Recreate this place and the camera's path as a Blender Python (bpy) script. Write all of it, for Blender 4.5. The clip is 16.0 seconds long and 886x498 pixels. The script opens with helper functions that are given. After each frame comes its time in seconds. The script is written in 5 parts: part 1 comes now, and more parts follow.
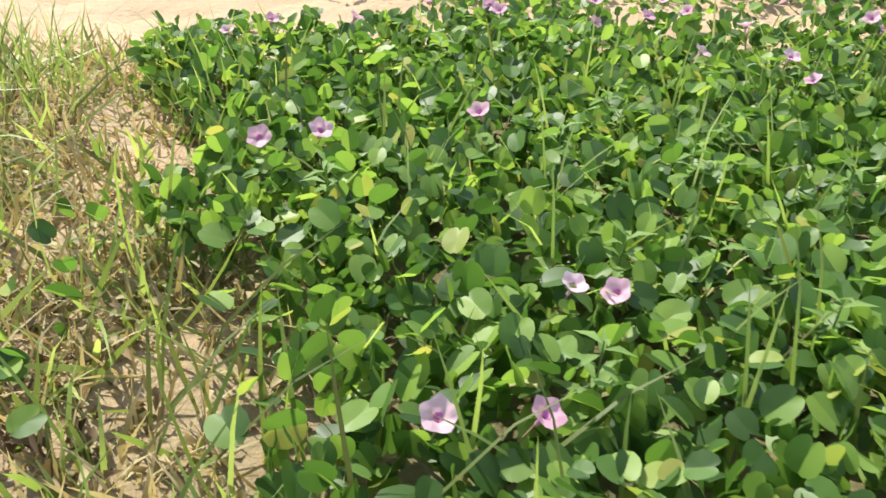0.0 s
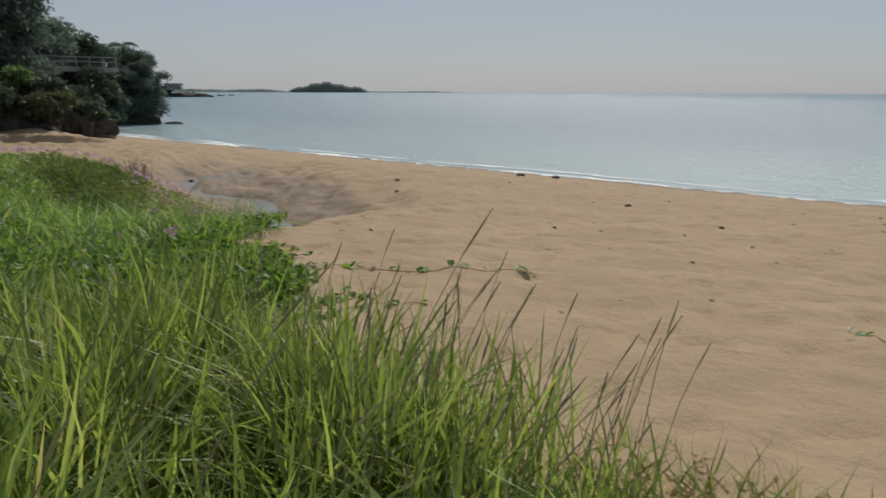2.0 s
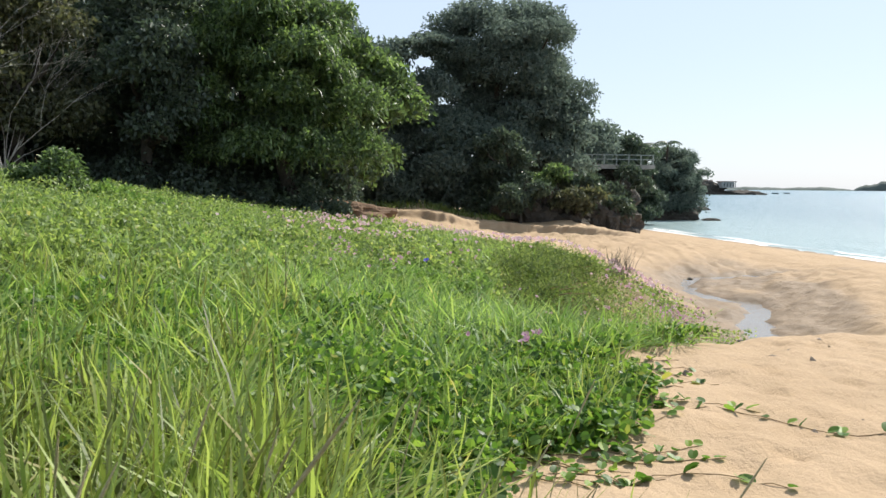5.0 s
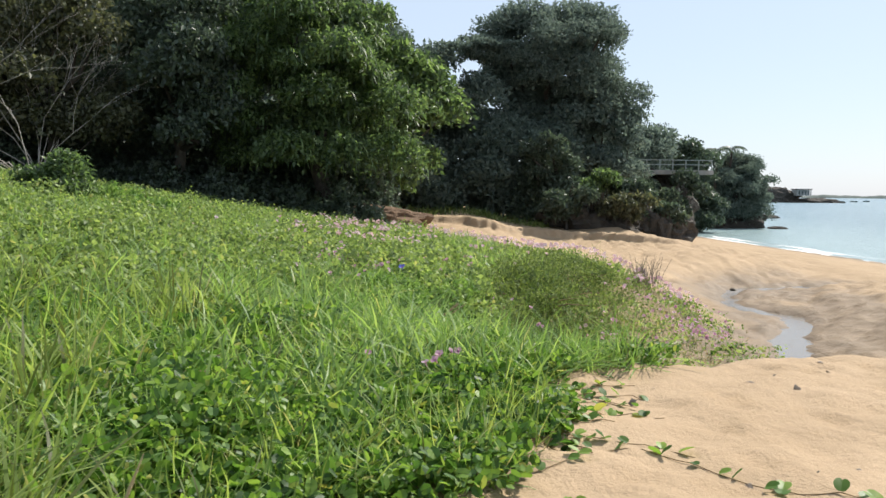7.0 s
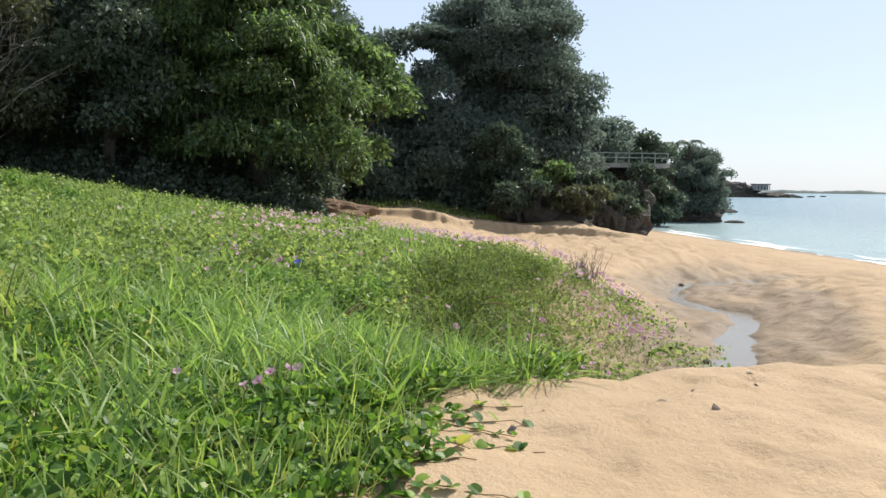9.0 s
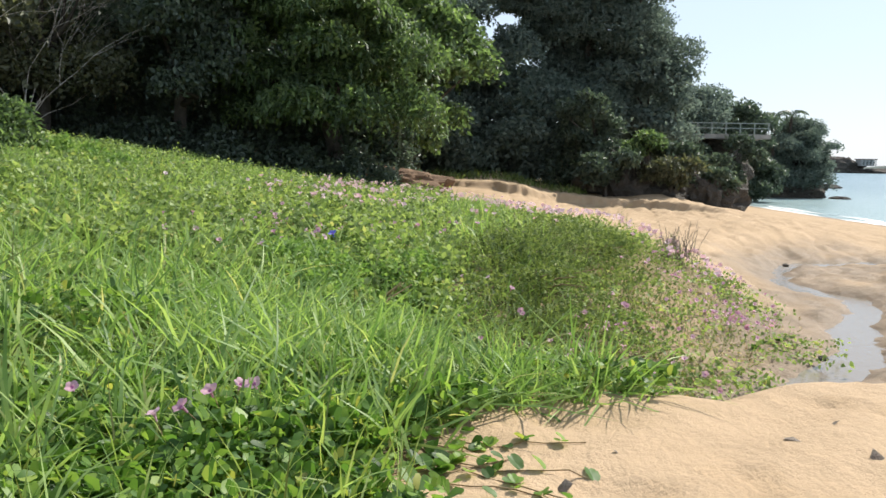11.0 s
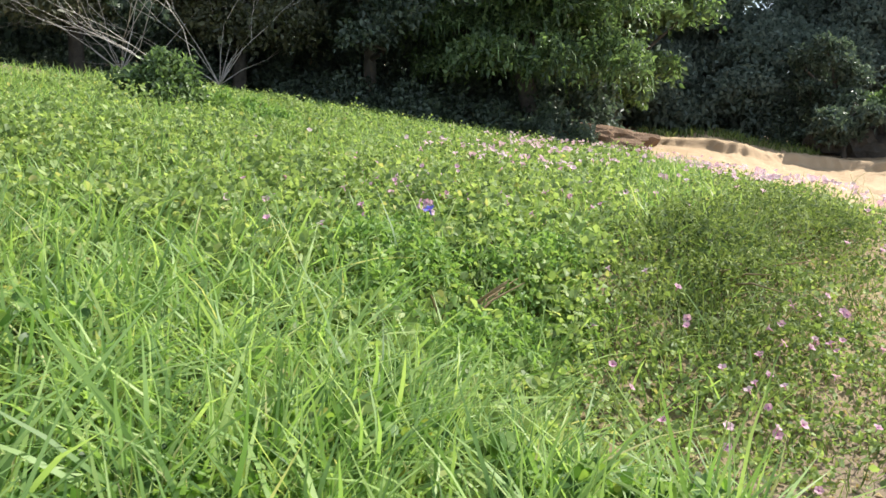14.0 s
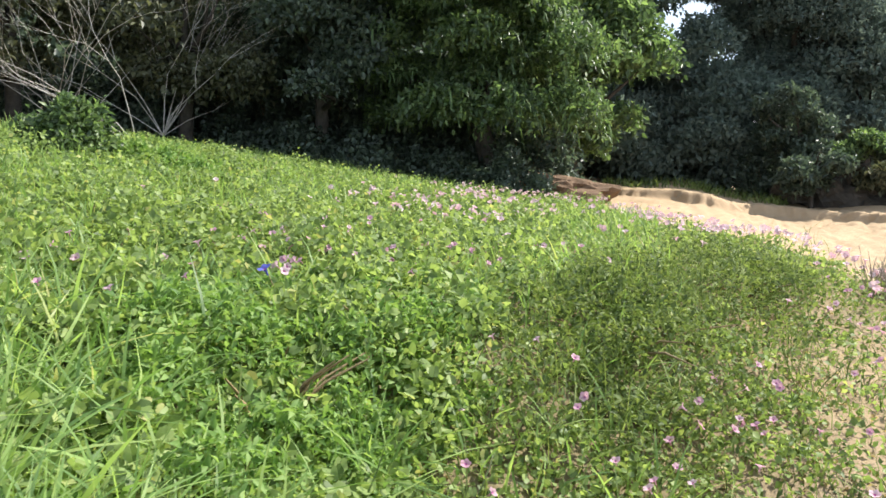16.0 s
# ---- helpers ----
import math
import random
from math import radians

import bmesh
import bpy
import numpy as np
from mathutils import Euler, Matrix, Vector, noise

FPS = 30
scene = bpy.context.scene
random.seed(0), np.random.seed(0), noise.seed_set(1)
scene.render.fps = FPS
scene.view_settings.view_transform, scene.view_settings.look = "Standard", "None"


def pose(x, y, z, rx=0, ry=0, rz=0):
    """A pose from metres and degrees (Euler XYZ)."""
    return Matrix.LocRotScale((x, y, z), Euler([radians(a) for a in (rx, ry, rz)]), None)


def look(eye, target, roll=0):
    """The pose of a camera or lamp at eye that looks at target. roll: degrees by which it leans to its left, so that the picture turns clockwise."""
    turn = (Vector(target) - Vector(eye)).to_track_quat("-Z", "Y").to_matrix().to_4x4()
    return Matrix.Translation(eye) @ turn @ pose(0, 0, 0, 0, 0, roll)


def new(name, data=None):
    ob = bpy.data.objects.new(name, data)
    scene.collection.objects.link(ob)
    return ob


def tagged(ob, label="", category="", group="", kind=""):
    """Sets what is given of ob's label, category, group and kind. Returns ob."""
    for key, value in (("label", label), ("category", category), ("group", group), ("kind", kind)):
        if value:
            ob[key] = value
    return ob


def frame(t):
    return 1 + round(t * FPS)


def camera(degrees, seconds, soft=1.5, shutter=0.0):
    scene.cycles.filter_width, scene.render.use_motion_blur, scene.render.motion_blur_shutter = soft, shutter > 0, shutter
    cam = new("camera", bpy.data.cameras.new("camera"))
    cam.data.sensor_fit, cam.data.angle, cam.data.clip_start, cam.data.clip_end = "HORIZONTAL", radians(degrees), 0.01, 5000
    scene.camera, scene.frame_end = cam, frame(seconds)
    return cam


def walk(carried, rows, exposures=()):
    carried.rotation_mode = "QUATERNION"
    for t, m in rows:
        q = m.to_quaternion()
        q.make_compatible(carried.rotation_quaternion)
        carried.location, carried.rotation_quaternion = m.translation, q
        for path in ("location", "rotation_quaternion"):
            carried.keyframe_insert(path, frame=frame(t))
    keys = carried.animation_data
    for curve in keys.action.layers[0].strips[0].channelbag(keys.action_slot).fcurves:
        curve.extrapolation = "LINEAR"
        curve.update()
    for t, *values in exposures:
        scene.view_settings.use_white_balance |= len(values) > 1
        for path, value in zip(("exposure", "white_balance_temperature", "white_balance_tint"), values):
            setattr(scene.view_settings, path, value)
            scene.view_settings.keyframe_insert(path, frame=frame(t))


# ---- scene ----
cam = camera(55.5, 16.0, soft=1.5, shutter=0.12)
METRES, EYE, TILT, LEAN, TURN = 10.9, 1.5, -32.5, -1.0, 0.0
ROWS = [
    (0.0, 0.0, 0.0, 0.0, 0.0, 0.0, -0.0),
    (0.5, -0.0189, 0.0226, 0.0162, 4.27, 1.52, -2.74),
    (1.0, -0.0375, 0.0446, 0.0361, 13.12, 7.77, -7.69),
    (1.5, -0.06, 0.0586, 0.0475, 26.0, 14.14, -14.87),
    (2.0, -0.0699, 0.077, 0.0596, 41.17, 13.99, -22.23),
    (2.5, -0.0756, 0.0969, 0.0741, 57.32, 8.95, -28.07),
    (3.0, -0.0859, 0.1213, 0.089, 68.7, 4.32, -30.71),
    (3.5, -0.0974, 0.1488, 0.1046, 72.92, 2.88, -31.52),
    (4.0, -0.1112, 0.1725, 0.1168, 75.3, 2.91, -31.9),
    (6.5, -0.1845, 0.2946, 0.1842, 85.78, -0.54, -32.88),
    (7.0, -0.2067, 0.3162, 0.1965, 85.92, -0.61, -32.93),
    (7.5, -0.223, 0.338, 0.209, 84.98, -0.14, -32.83),
    (8.0, -0.2438, 0.3534, 0.2183, 83.32, 0.71, -32.77),
    (10.5, -0.3983, 0.4024, 0.2354, 83.99, -0.83, -33.15),
    (11.0, -0.4314, 0.4108, 0.2384, 90.11, -5.06, -33.44),
    (11.5, -0.4632, 0.4213, 0.2428, 95.97, -9.96, -33.39),
    (12.0, -0.5001, 0.4261, 0.2452, 101.98, -14.59, -33.13),
    (12.5, -0.5285, 0.43, 0.2511, 105.75, -17.28, -32.64),
    (13.0, -0.5565, 0.4411, 0.2603, 107.01, -18.3, -32.36),
    (13.5, -0.5838, 0.4483, 0.2661, 107.41, -18.41, -32.36),
    (14.0, -0.6128, 0.4542, 0.2685, 107.68, -17.56, -32.34),
    (14.5, -0.6428, 0.46, 0.271, 107.95, -16.64, -32.33),
    (15.0, -0.6698, 0.4677, 0.2754, 108.22, -16.09, -32.24),
    (15.5, -0.6937, 0.4817, 0.2826, 108.29, -15.32, -32.15),
    (16.0, -0.7206, 0.499, 0.2919, 106.27, -13.23, -32.25),
]
EXPOSURES = [(0.0, 1.02), (0.6, 0.62), (1.0, 0.36), (1.5, -0.43), (2.0, -0.72), (2.5, -0.34), (3.0, 0.33), (3.5, 0.50), (4.2, 0.50), (6.5, 0.45), (8.2, 0.44), (10.3, 0.43), (11.0, 0.58), (12.0, 0.81), (16.0, 1.03)]
walk(cam, [(t, pose(0, 0, EYE, TILT, LEAN, TURN) @ pose(METRES * x, METRES * y, METRES * z, 90 + pitch, roll, yaw)) for t, x, y, z, yaw, pitch, roll in ROWS], EXPOSURES)

# ---- light: sun over the sea, hazy bright sky ----
SUN_TO = Vector((-0.58, 0.81, 1.05)).normalized()
sun = new("sun", bpy.data.lights.new("sun", "SUN"))
sun.data.energy, sun.data.angle, sun.data.color = 4.8, radians(0.6), (1.0, 0.95, 0.87)
sun.matrix_world = look((0, 0, 40), Vector((0, 0, 40)) - SUN_TO)
world = bpy.data.worlds.new("sky")
scene.world = world
world.use_nodes = True
sky = world.node_tree.nodes.new("ShaderNodeTexSky")
sky.sky_type, sky.sun_disc = "NISHITA", False
sky.sun_elevation = math.asin(SUN_TO.z)
sky.sun_rotation = math.atan2(SUN_TO.x, SUN_TO.y)
sky.dust_density, sky.air_density, sky.ozone_density = 0.7, 1.0, 1.5
haze = world.node_tree.nodes.new("ShaderNodeMix")
haze.data_type = "RGBA"
haze.inputs[0].default_value = 0.7
haze.inputs[7].default_value = (4.9, 5.65, 6.8, 1)
world.node_tree.links.new(sky.outputs[0], haze.inputs[6])
world.node_tree.links.new(haze.outputs[2], world.node_tree.nodes["Background"].inputs[0])
world.node_tree.nodes["Background"].inputs[1].default_value = 0.11

RNG = np.random.default_rng(7)
SEA = -1.3


# ---- materials ----
class Mat:
    """A node material with small wiring helpers."""

    def __init__(self, name):
        self.m = bpy.data.materials.new(name)
        self.m.use_nodes = True
        self.t = self.m.node_tree
        self.b = self.t.nodes["Principled BSDF"]
        self.out = self.t.nodes["Material Output"]
        self.pos = self.t.nodes.new("ShaderNodeNewGeometry")

    def node(self, kind, **sets):
        n = self.t.nodes.new(kind)
        for key, value in sets.items():
            n.inputs[key.replace("_", " ")].default_value = value
        return n

    def link(self, a, b):
        self.t.links.new(a, b)

    def noise(self, scale, detail=4.0, rough=0.6, stretch=None):
        n = self.node("ShaderNodeTexNoise", Scale=scale, Detail=detail, Roughness=rough)
        src = self.pos.outputs["Position"]
        if stretch:
            m = self.node("ShaderNodeMapping", Scale=stretch)
            self.link(src, m.inputs["Vector"])
            src = m.outputs["Vector"]
        self.link(src, n.inputs["Vector"])
        return n.outputs["Fac"]

    def ramp(self, fac, stops):
        r = self.t.nodes.new("ShaderNodeValToRGB")
        while len(r.color_ramp.elements) < len(stops):
            r.color_ramp.elements.new(0.5)
        for e, (p, c) in zip(r.color_ramp.elements, stops):
            e.position = p
            e.color = (*c, 1) if len(c) == 3 else c
        self.link(fac, r.inputs["Fac"])
        return r.outputs["Color"]

    def mix(self, fac, a, b, blend="MIX"):
        n = self.t.nodes.new("ShaderNodeMix")
        n.data_type, n.blend_type = "RGBA", blend
        for value, socket in ((fac, n.inputs["Factor"]), (a, n.inputs["A"]), (b, n.inputs["B"])):
            if socket.type == "VALUE":
                socket = n.inputs[0]
            else:
                socket = n.inputs[6] if value is a else n.inputs[7]
            if hasattr(value, "is_output"):
                self.link(value, socket)
            elif isinstance(value, (int, float)):
                socket.default_value = value
            else:
                socket.default_value = (*value, 1)
        return n.outputs[2]

    def attribute(self, name):
        n = self.t.nodes.new("ShaderNodeAttribute")
        n.attribute_name = name
        return n.outputs["Fac"]

    def bump(self, height, strength, distance):
        n = self.node("ShaderNodeBump", Strength=strength, Distance=distance)
        self.link(height, n.inputs["Height"])
        self.link(n.outputs["Normal"], self.b.inputs["Normal"])
        return n.outputs["Normal"]

    def done(self, color, rough=0.7, metal=0.0, spec=0.4):
        if hasattr(color, "is_output"):
            self.link(color, self.b.inputs["Base Color"])
        else:
            self.b.inputs["Base Color"].default_value = (*color, 1)
        self.b.inputs["Roughness"].default_value = rough
        self.b.inputs["Metallic"].default_value = metal
        self.b.inputs["Specular IOR Level"].default_value = spec
        return self.m


def leaf_material(name, dark, mid, light, shine=0.35, rough=0.45, patch=0.7, glow=(1.2, 1.22, 0.75), odd=None, spec=0.4, per_object=False):
    """Foliage: hue varies leaf by leaf and in broad patches, and light shines through."""
    m = Mat(name)
    if per_object:
        rnd = m.t.nodes.new("ShaderNodeObjectInfo").outputs["Random"]
    else:
        rnd = m.pos.outputs["Random Per Island"]
    stops = [(0.0, dark), (0.5, mid), (0.95, light)]
    if odd:
        stops.append((1.0, odd))
    c = m.ramp(rnd, stops)
    c = m.mix(m.noise(patch, 3), c, m.mix(1.0, c, (0.58, 0.64, 0.56), "MULTIPLY"))
    m.done(c, rough, 0, spec)
    tr = m.t.nodes.new("ShaderNodeBsdfTranslucent")
    m.link(m.mix(1.0, c, glow, "MULTIPLY"), tr.inputs["Color"])
    add = m.t.nodes.new("ShaderNodeMixShader")
    add.inputs[0].default_value = shine
    m.link(m.b.outputs[0], add.inputs[1])
    m.link(tr.outputs[0], add.inputs[2])
    m.link(add.outputs[0], m.out.inputs["Surface"])
    return m.m


def plain(name, a, b, scale=6.0, rough=0.7, bump=0.3, metal=0.0, dist=0.02):
    m = Mat(name)
    n = m.noise(scale, 6, 0.65)
    c = m.ramp(n, [(0.3, a), (0.7, b)])
    if bump:
        m.bump(m.noise(scale * 4, 5), bump, dist)
    return m.done(c, rough, metal)


def sand_material():
    m = Mat("sand")
    fine, broad = m.noise(380, 3, 0.8), m.noise(0.9, 5, 0.6)
    c = m.ramp(broad, [(0.3, (0.365, 0.265, 0.166)), (0.7, (0.445, 0.328, 0.214))])
    c = m.mix(0.55, c, m.mix(1.0, c, m.ramp(fine, [(0.3, (0.62, 0.58, 0.52)), (0.65, (1.2, 1.18, 1.12))]), "MULTIPLY"))
    spots = m.ramp(m.noise(16, 3, 0.7), [(0.66, (0, 0, 0)), (0.72, (1, 1, 1))])
    c = m.mix(m.mix(1.0, spots, (0.4, 0.4, 0.4), "MULTIPLY"), c, (0.30, 0.21, 0.13))
    # dark litter and soil; also paints the shade in gaps between leaves
    soil_shade = m.ramp(m.noise(14, 5, 0.7), [(0.3, (0.055, 0.06, 0.025)), (0.7, (0.15, 0.13, 0.06))])
    c = m.mix(m.attribute("soil_shade"), c, soil_shade)
    wet = m.attribute("wet")
    c = m.mix(wet, c, m.ramp(m.noise(2.5, 6, 0.7), [(0.3, (0.14, 0.105, 0.07)), (0.7, (0.225, 0.165, 0.108))]))
    h = m.t.nodes.new("ShaderNodeMath")
    h.operation = "ADD"
    m.link(m.noise(9, 6, 0.6, (1, 1, 1)), h.inputs[0])
    m.link(m.noise(42, 4, 0.7), h.inputs[1])
    h2 = m.t.nodes.new("ShaderNodeMath")
    h2.operation = "MULTIPLY_ADD"
    h2.inputs[1].default_value = 2.8
    m.link(m.noise(4.5, 5, 0.6), h2.inputs[0])
    m.link(h.outputs[0], h2.inputs[2])
    m.bump(h2.outputs[0], 0.42, 0.042)
    m.done(c, 0.9, 0, 0.2)
    r = m.t.nodes.new("ShaderNodeMapRange")
    r.inputs["To Min"].default_value, r.inputs["To Max"].default_value = 0.92, 0.62
    m.link(wet, r.inputs["Value"])
    m.link(r.outputs[0], m.b.inputs["Roughness"])
    return m.m


def water_material(name, deep, shallow, rough, scales):
    m = Mat(name)
    c = m.mix(m.attribute("shallow"), deep, shallow)
    a, b = m.noise(scales[0], 4, 0.6, (1, 2.2, 1)), m.noise(scales[1], 3, 0.6, (1, 2.5, 1))
    h = m.t.nodes.new("ShaderNodeMath")
    h.operation = "ADD"
    m.link(a, h.inputs[0])
    m.link(b, h.inputs[1])
    m.bump(h.outputs[0], 0.55, scales[2])
    m.done(c, rough, 0, 0.5)
    m.b.inputs["IOR"].default_value = 1.33
    return m.m


SAND = sand_material()
SEA_WATER = water_material("sea_water", (0.13, 0.21, 0.24), (0.25, 0.34, 0.34), 0.28, (0.5, 3.0, 0.35))
POOL_WATER = water_material("pool_water", (0.16, 0.13, 0.10), (0.24, 0.20, 0.15), 0.06, (3, 9, 0.01))
FOAM = plain("foam", (0.72, 0.72, 0.70), (0.85, 0.85, 0.83), 8, 0.6, 0.5)
VINE = leaf_material("vine_leaf", (0.05, 0.11, 0.024), (0.13, 0.25, 0.048), (0.34, 0.48, 0.10), 0.5, 0.46, 0.9, odd=(0.48, 0.44, 0.12), spec=0.38)
VINE_ONE = leaf_material("vine_leaf_single", (0.05, 0.11, 0.024), (0.13, 0.25, 0.048), (0.34, 0.48, 0.10), 0.5, 0.46, 0.9, odd=(0.48, 0.44, 0.12), spec=0.38, per_object=True)
CARPET = leaf_material("carpet_leaf", (0.13, 0.19, 0.065), (0.275, 0.365, 0.125), (0.47, 0.56, 0.21), 0.48, 0.5, 0.5, odd=(0.58, 0.52, 0.22), spec=0.28)
SHRUB = leaf_material("shrub_leaf", (0.13, 0.24, 0.065), (0.23, 0.36, 0.10), (0.34, 0.47, 0.15), 0.46, 0.6, 1.2, spec=0.3)
DULL_SHRUB = leaf_material("dull_shrub_leaf", (0.085, 0.12, 0.04), (0.175, 0.235, 0.075), (0.32, 0.375, 0.13), 0.42, 0.65, 1.2, spec=0.3)
GRASS = leaf_material("grass_blade", (0.14, 0.245, 0.075), (0.28, 0.42, 0.125), (0.46, 0.58, 0.20), 0.52, 0.48, 0.6, odd=(0.6, 0.55, 0.26), spec=0.4)
TALL_GRASS = leaf_material("tall_grass_blade", (0.14, 0.145, 0.05), (0.29, 0.385, 0.10), (0.54, 0.61, 0.20), 0.5, 0.48, 0.8, odd=(0.62, 0.52, 0.28), spec=0.4)
STRAW = leaf_material("straw", (0.26, 0.21, 0.10), (0.48, 0.38, 0.20), (0.66, 0.55, 0.32), 0.4, 0.65, 1.5, glow=(1.1, 1.0, 0.7), spec=0.3)
DEAD_LEAF = leaf_material("dead_leaf", (0.09, 0.06, 0.035), (0.18, 0.12, 0.065), (0.36, 0.26, 0.14), 0.25, 0.75, 2.0, glow=(1.1, 1.0, 0.7), spec=0.2)
SEED = plain("seed_head", (0.30, 0.26, 0.14), (0.46, 0.39, 0.23), 60, 0.8, 0.5)
TREE_LEAF = leaf_material("tree_leaf", (0.075, 0.11, 0.06), (0.14, 0.205, 0.095), (0.28, 0.37, 0.155), 0.5, 0.42, 0.35, glow=(1.1, 1.2, 0.75), spec=0.45)
DARK_LEAF = leaf_material("dark_tree_leaf", (0.065, 0.09, 0.072), (0.105, 0.138, 0.105), (0.16, 0.20, 0.14), 0.4, 0.45, 0.3, glow=(1.05, 1.12, 0.85), spec=0.45)
# leaf of the far trees, paled and blued to imitate distance haze
HAZE_LEAF = leaf_material("hazed_tree_leaf", (0.135, 0.17, 0.155), (0.185, 0.225, 0.20), (0.245, 0.29, 0.245), 0.48, 0.7, 0.3, glow=(1.05, 1.1, 1.0), spec=0.2)
STRAP_LEAF = leaf_material("strap_leaf", (0.07, 0.105, 0.052), (0.12, 0.18, 0.08), (0.21, 0.30, 0.125), 0.42, 0.42, 0.4, glow=(1.1, 1.2, 0.7), spec=0.35)
OLIVE_LEAF = leaf_material("olive_leaf", (0.075, 0.082, 0.055), (0.125, 0.132, 0.085), (0.21, 0.21, 0.13), 0.36, 0.5, 0.5, spec=0.4)
BARK = plain("bark", (0.035, 0.03, 0.024), (0.085, 0.07, 0.055), 7, 0.9, 0.7)
PALE_BARK = plain("pale_bark", (0.32, 0.29, 0.26), (0.52, 0.48, 0.43), 9, 0.85, 0.5)
VINE_STEM = plain("vine_stem", (0.20, 0.13, 0.07), (0.32, 0.24, 0.12), 30, 0.8, 0.3)
ROCK = plain("rock", (0.04, 0.036, 0.03), (0.10, 0.085, 0.068), 1.3, 0.95, 1.0, dist=0.2)
DRIFT = plain("driftwood", (0.14, 0.11, 0.085), (0.28, 0.23, 0.18), 14, 0.9, 0.7)
PETAL = leaf_material("petal", (0.74, 0.39, 0.54), (0.80, 0.48, 0.61), (0.85, 0.60, 0.70), 0.4, 0.6, 2.0, glow=(1.05, 0.95, 0.97), per_object=True)
PETAL_MANY = leaf_material("petal_many", (0.80, 0.50, 0.59), (0.85, 0.60, 0.68), (0.89, 0.70, 0.76), 0.4, 0.6, 2.0, glow=(1.05, 0.95, 0.96))
BLUE_PETAL = leaf_material("blue_petal", (0.10, 0.10, 0.55), (0.13, 0.13, 0.62), (0.2, 0.2, 0.7), 0.35, 0.6, 2.0, glow=(0.9, 0.9, 1.2), per_object=True)
THROAT = plain("flower_throat", (0.40, 0.11, 0.29), (0.52, 0.18, 0.39), 90, 0.7, 0)
WHITE_WALL = plain("white_wall", (0.34, 0.34, 0.33), (0.46, 0.46, 0.44), 1.0, 0.8, 0.2)
ROOF = plain("roof", (0.18, 0.15, 0.13), (0.3, 0.26, 0.23), 2.0, 0.8, 0.3)
RAIL = plain("rail_metal", (0.20, 0.23, 0.21), (0.32, 0.35, 0.32), 9, 0.5, 0.1, 0.3)
CONCRETE = plain("concrete", (0.22, 0.21, 0.19), (0.36, 0.34, 0.31), 2.2, 0.9, 0.5)
EARTH = plain("earth", (0.10, 0.06, 0.035), (0.22, 0.14, 0.085), 4, 0.95, 0.8, dist=0.05)
BUOY = plain("buoy_paint", (0.02, 0.045, 0.045), (0.04, 0.075, 0.07), 5, 0.55, 0.1)
# island land, its dark green lifted a little to stand in for haze
HAZE_LAND = plain("hazed_land", (0.075, 0.095, 0.085), (0.12, 0.14, 0.12), 0.03, 0.95, 0.5, dist=3.0)


# ---- geometry helpers ----
def sstep(a, b, x):
    t = np.clip((np.asarray(x, float) - a) / (b - a), 0, 1)
    return t * t * (3 - 2 * t)


def softplus(x, k=1.0):
    return np.logaddexp(0, np.asarray(x, float) * k) / k


def crest(y):
    """Where the near sand terrace breaks off, as x over y."""
    return -8.45 - 0.26 * (y - 5.3) - 0.2 * softplus(y - 8.0, 2) + 0.12 * np.sin(y * 2.3) + 0.06 * np.sin(y * 5.1)


def line_distance(x, y, line):
    """Plan distance to a broken line."""
    best = np.full(np.shape(x), 1e9)
    for (ax, ay), (bx, by) in zip(line[:-1], line[1:]):
        dx, dy = bx - ax, by - ay
        k = np.clip(((x - ax) * dx + (y - ay) * dy) / (dx * dx + dy * dy), 0, 1)
        best = np.minimum(best, np.hypot(x - ax - k * dx, y - ay - k * dy))
    return best


VALLEY = [(-11.3, 7.3), (-13.4, 9.1), (-16.4, 10.8), (-20.0, 12.2), (-24.4, 14.3), (-29.0, 19.5), (-30.0, 26.0)]
STREAM = [(-24.9, 16.6), (-24.7, 14.8), (-24.4, 13.5), (-22.8, 12.4), (-21.2, 11.75), (-20.1, 11.95), (-19.2, 12.35), (-18.2, 12.0), (-17.1, 11.3), (-16.2, 10.9), (-15.3, 10.5), (-14.6, 10.1), (-13.8, 9.4), (-13.2, 8.9), (-12.6, 8.3)]


def scarp(y):
    """Foot of the eroded far sand step, as x over y, scalloped by runnels."""
    wig = 0.55 * np.sin(y * 0.9 + 0.6) + 0.16 * np.sin(y * 2.3 + 1) + 0.10 * np.abs(np.sin(y * 2.1 + 2.5 * np.sin(y * 0.7))) + 0.045 * np.sin(y * 9.7 + 3 * np.sin(y * 2.3))
    return -37.9 + wig + 0.8 * softplus(y - 11.5, 1.5)


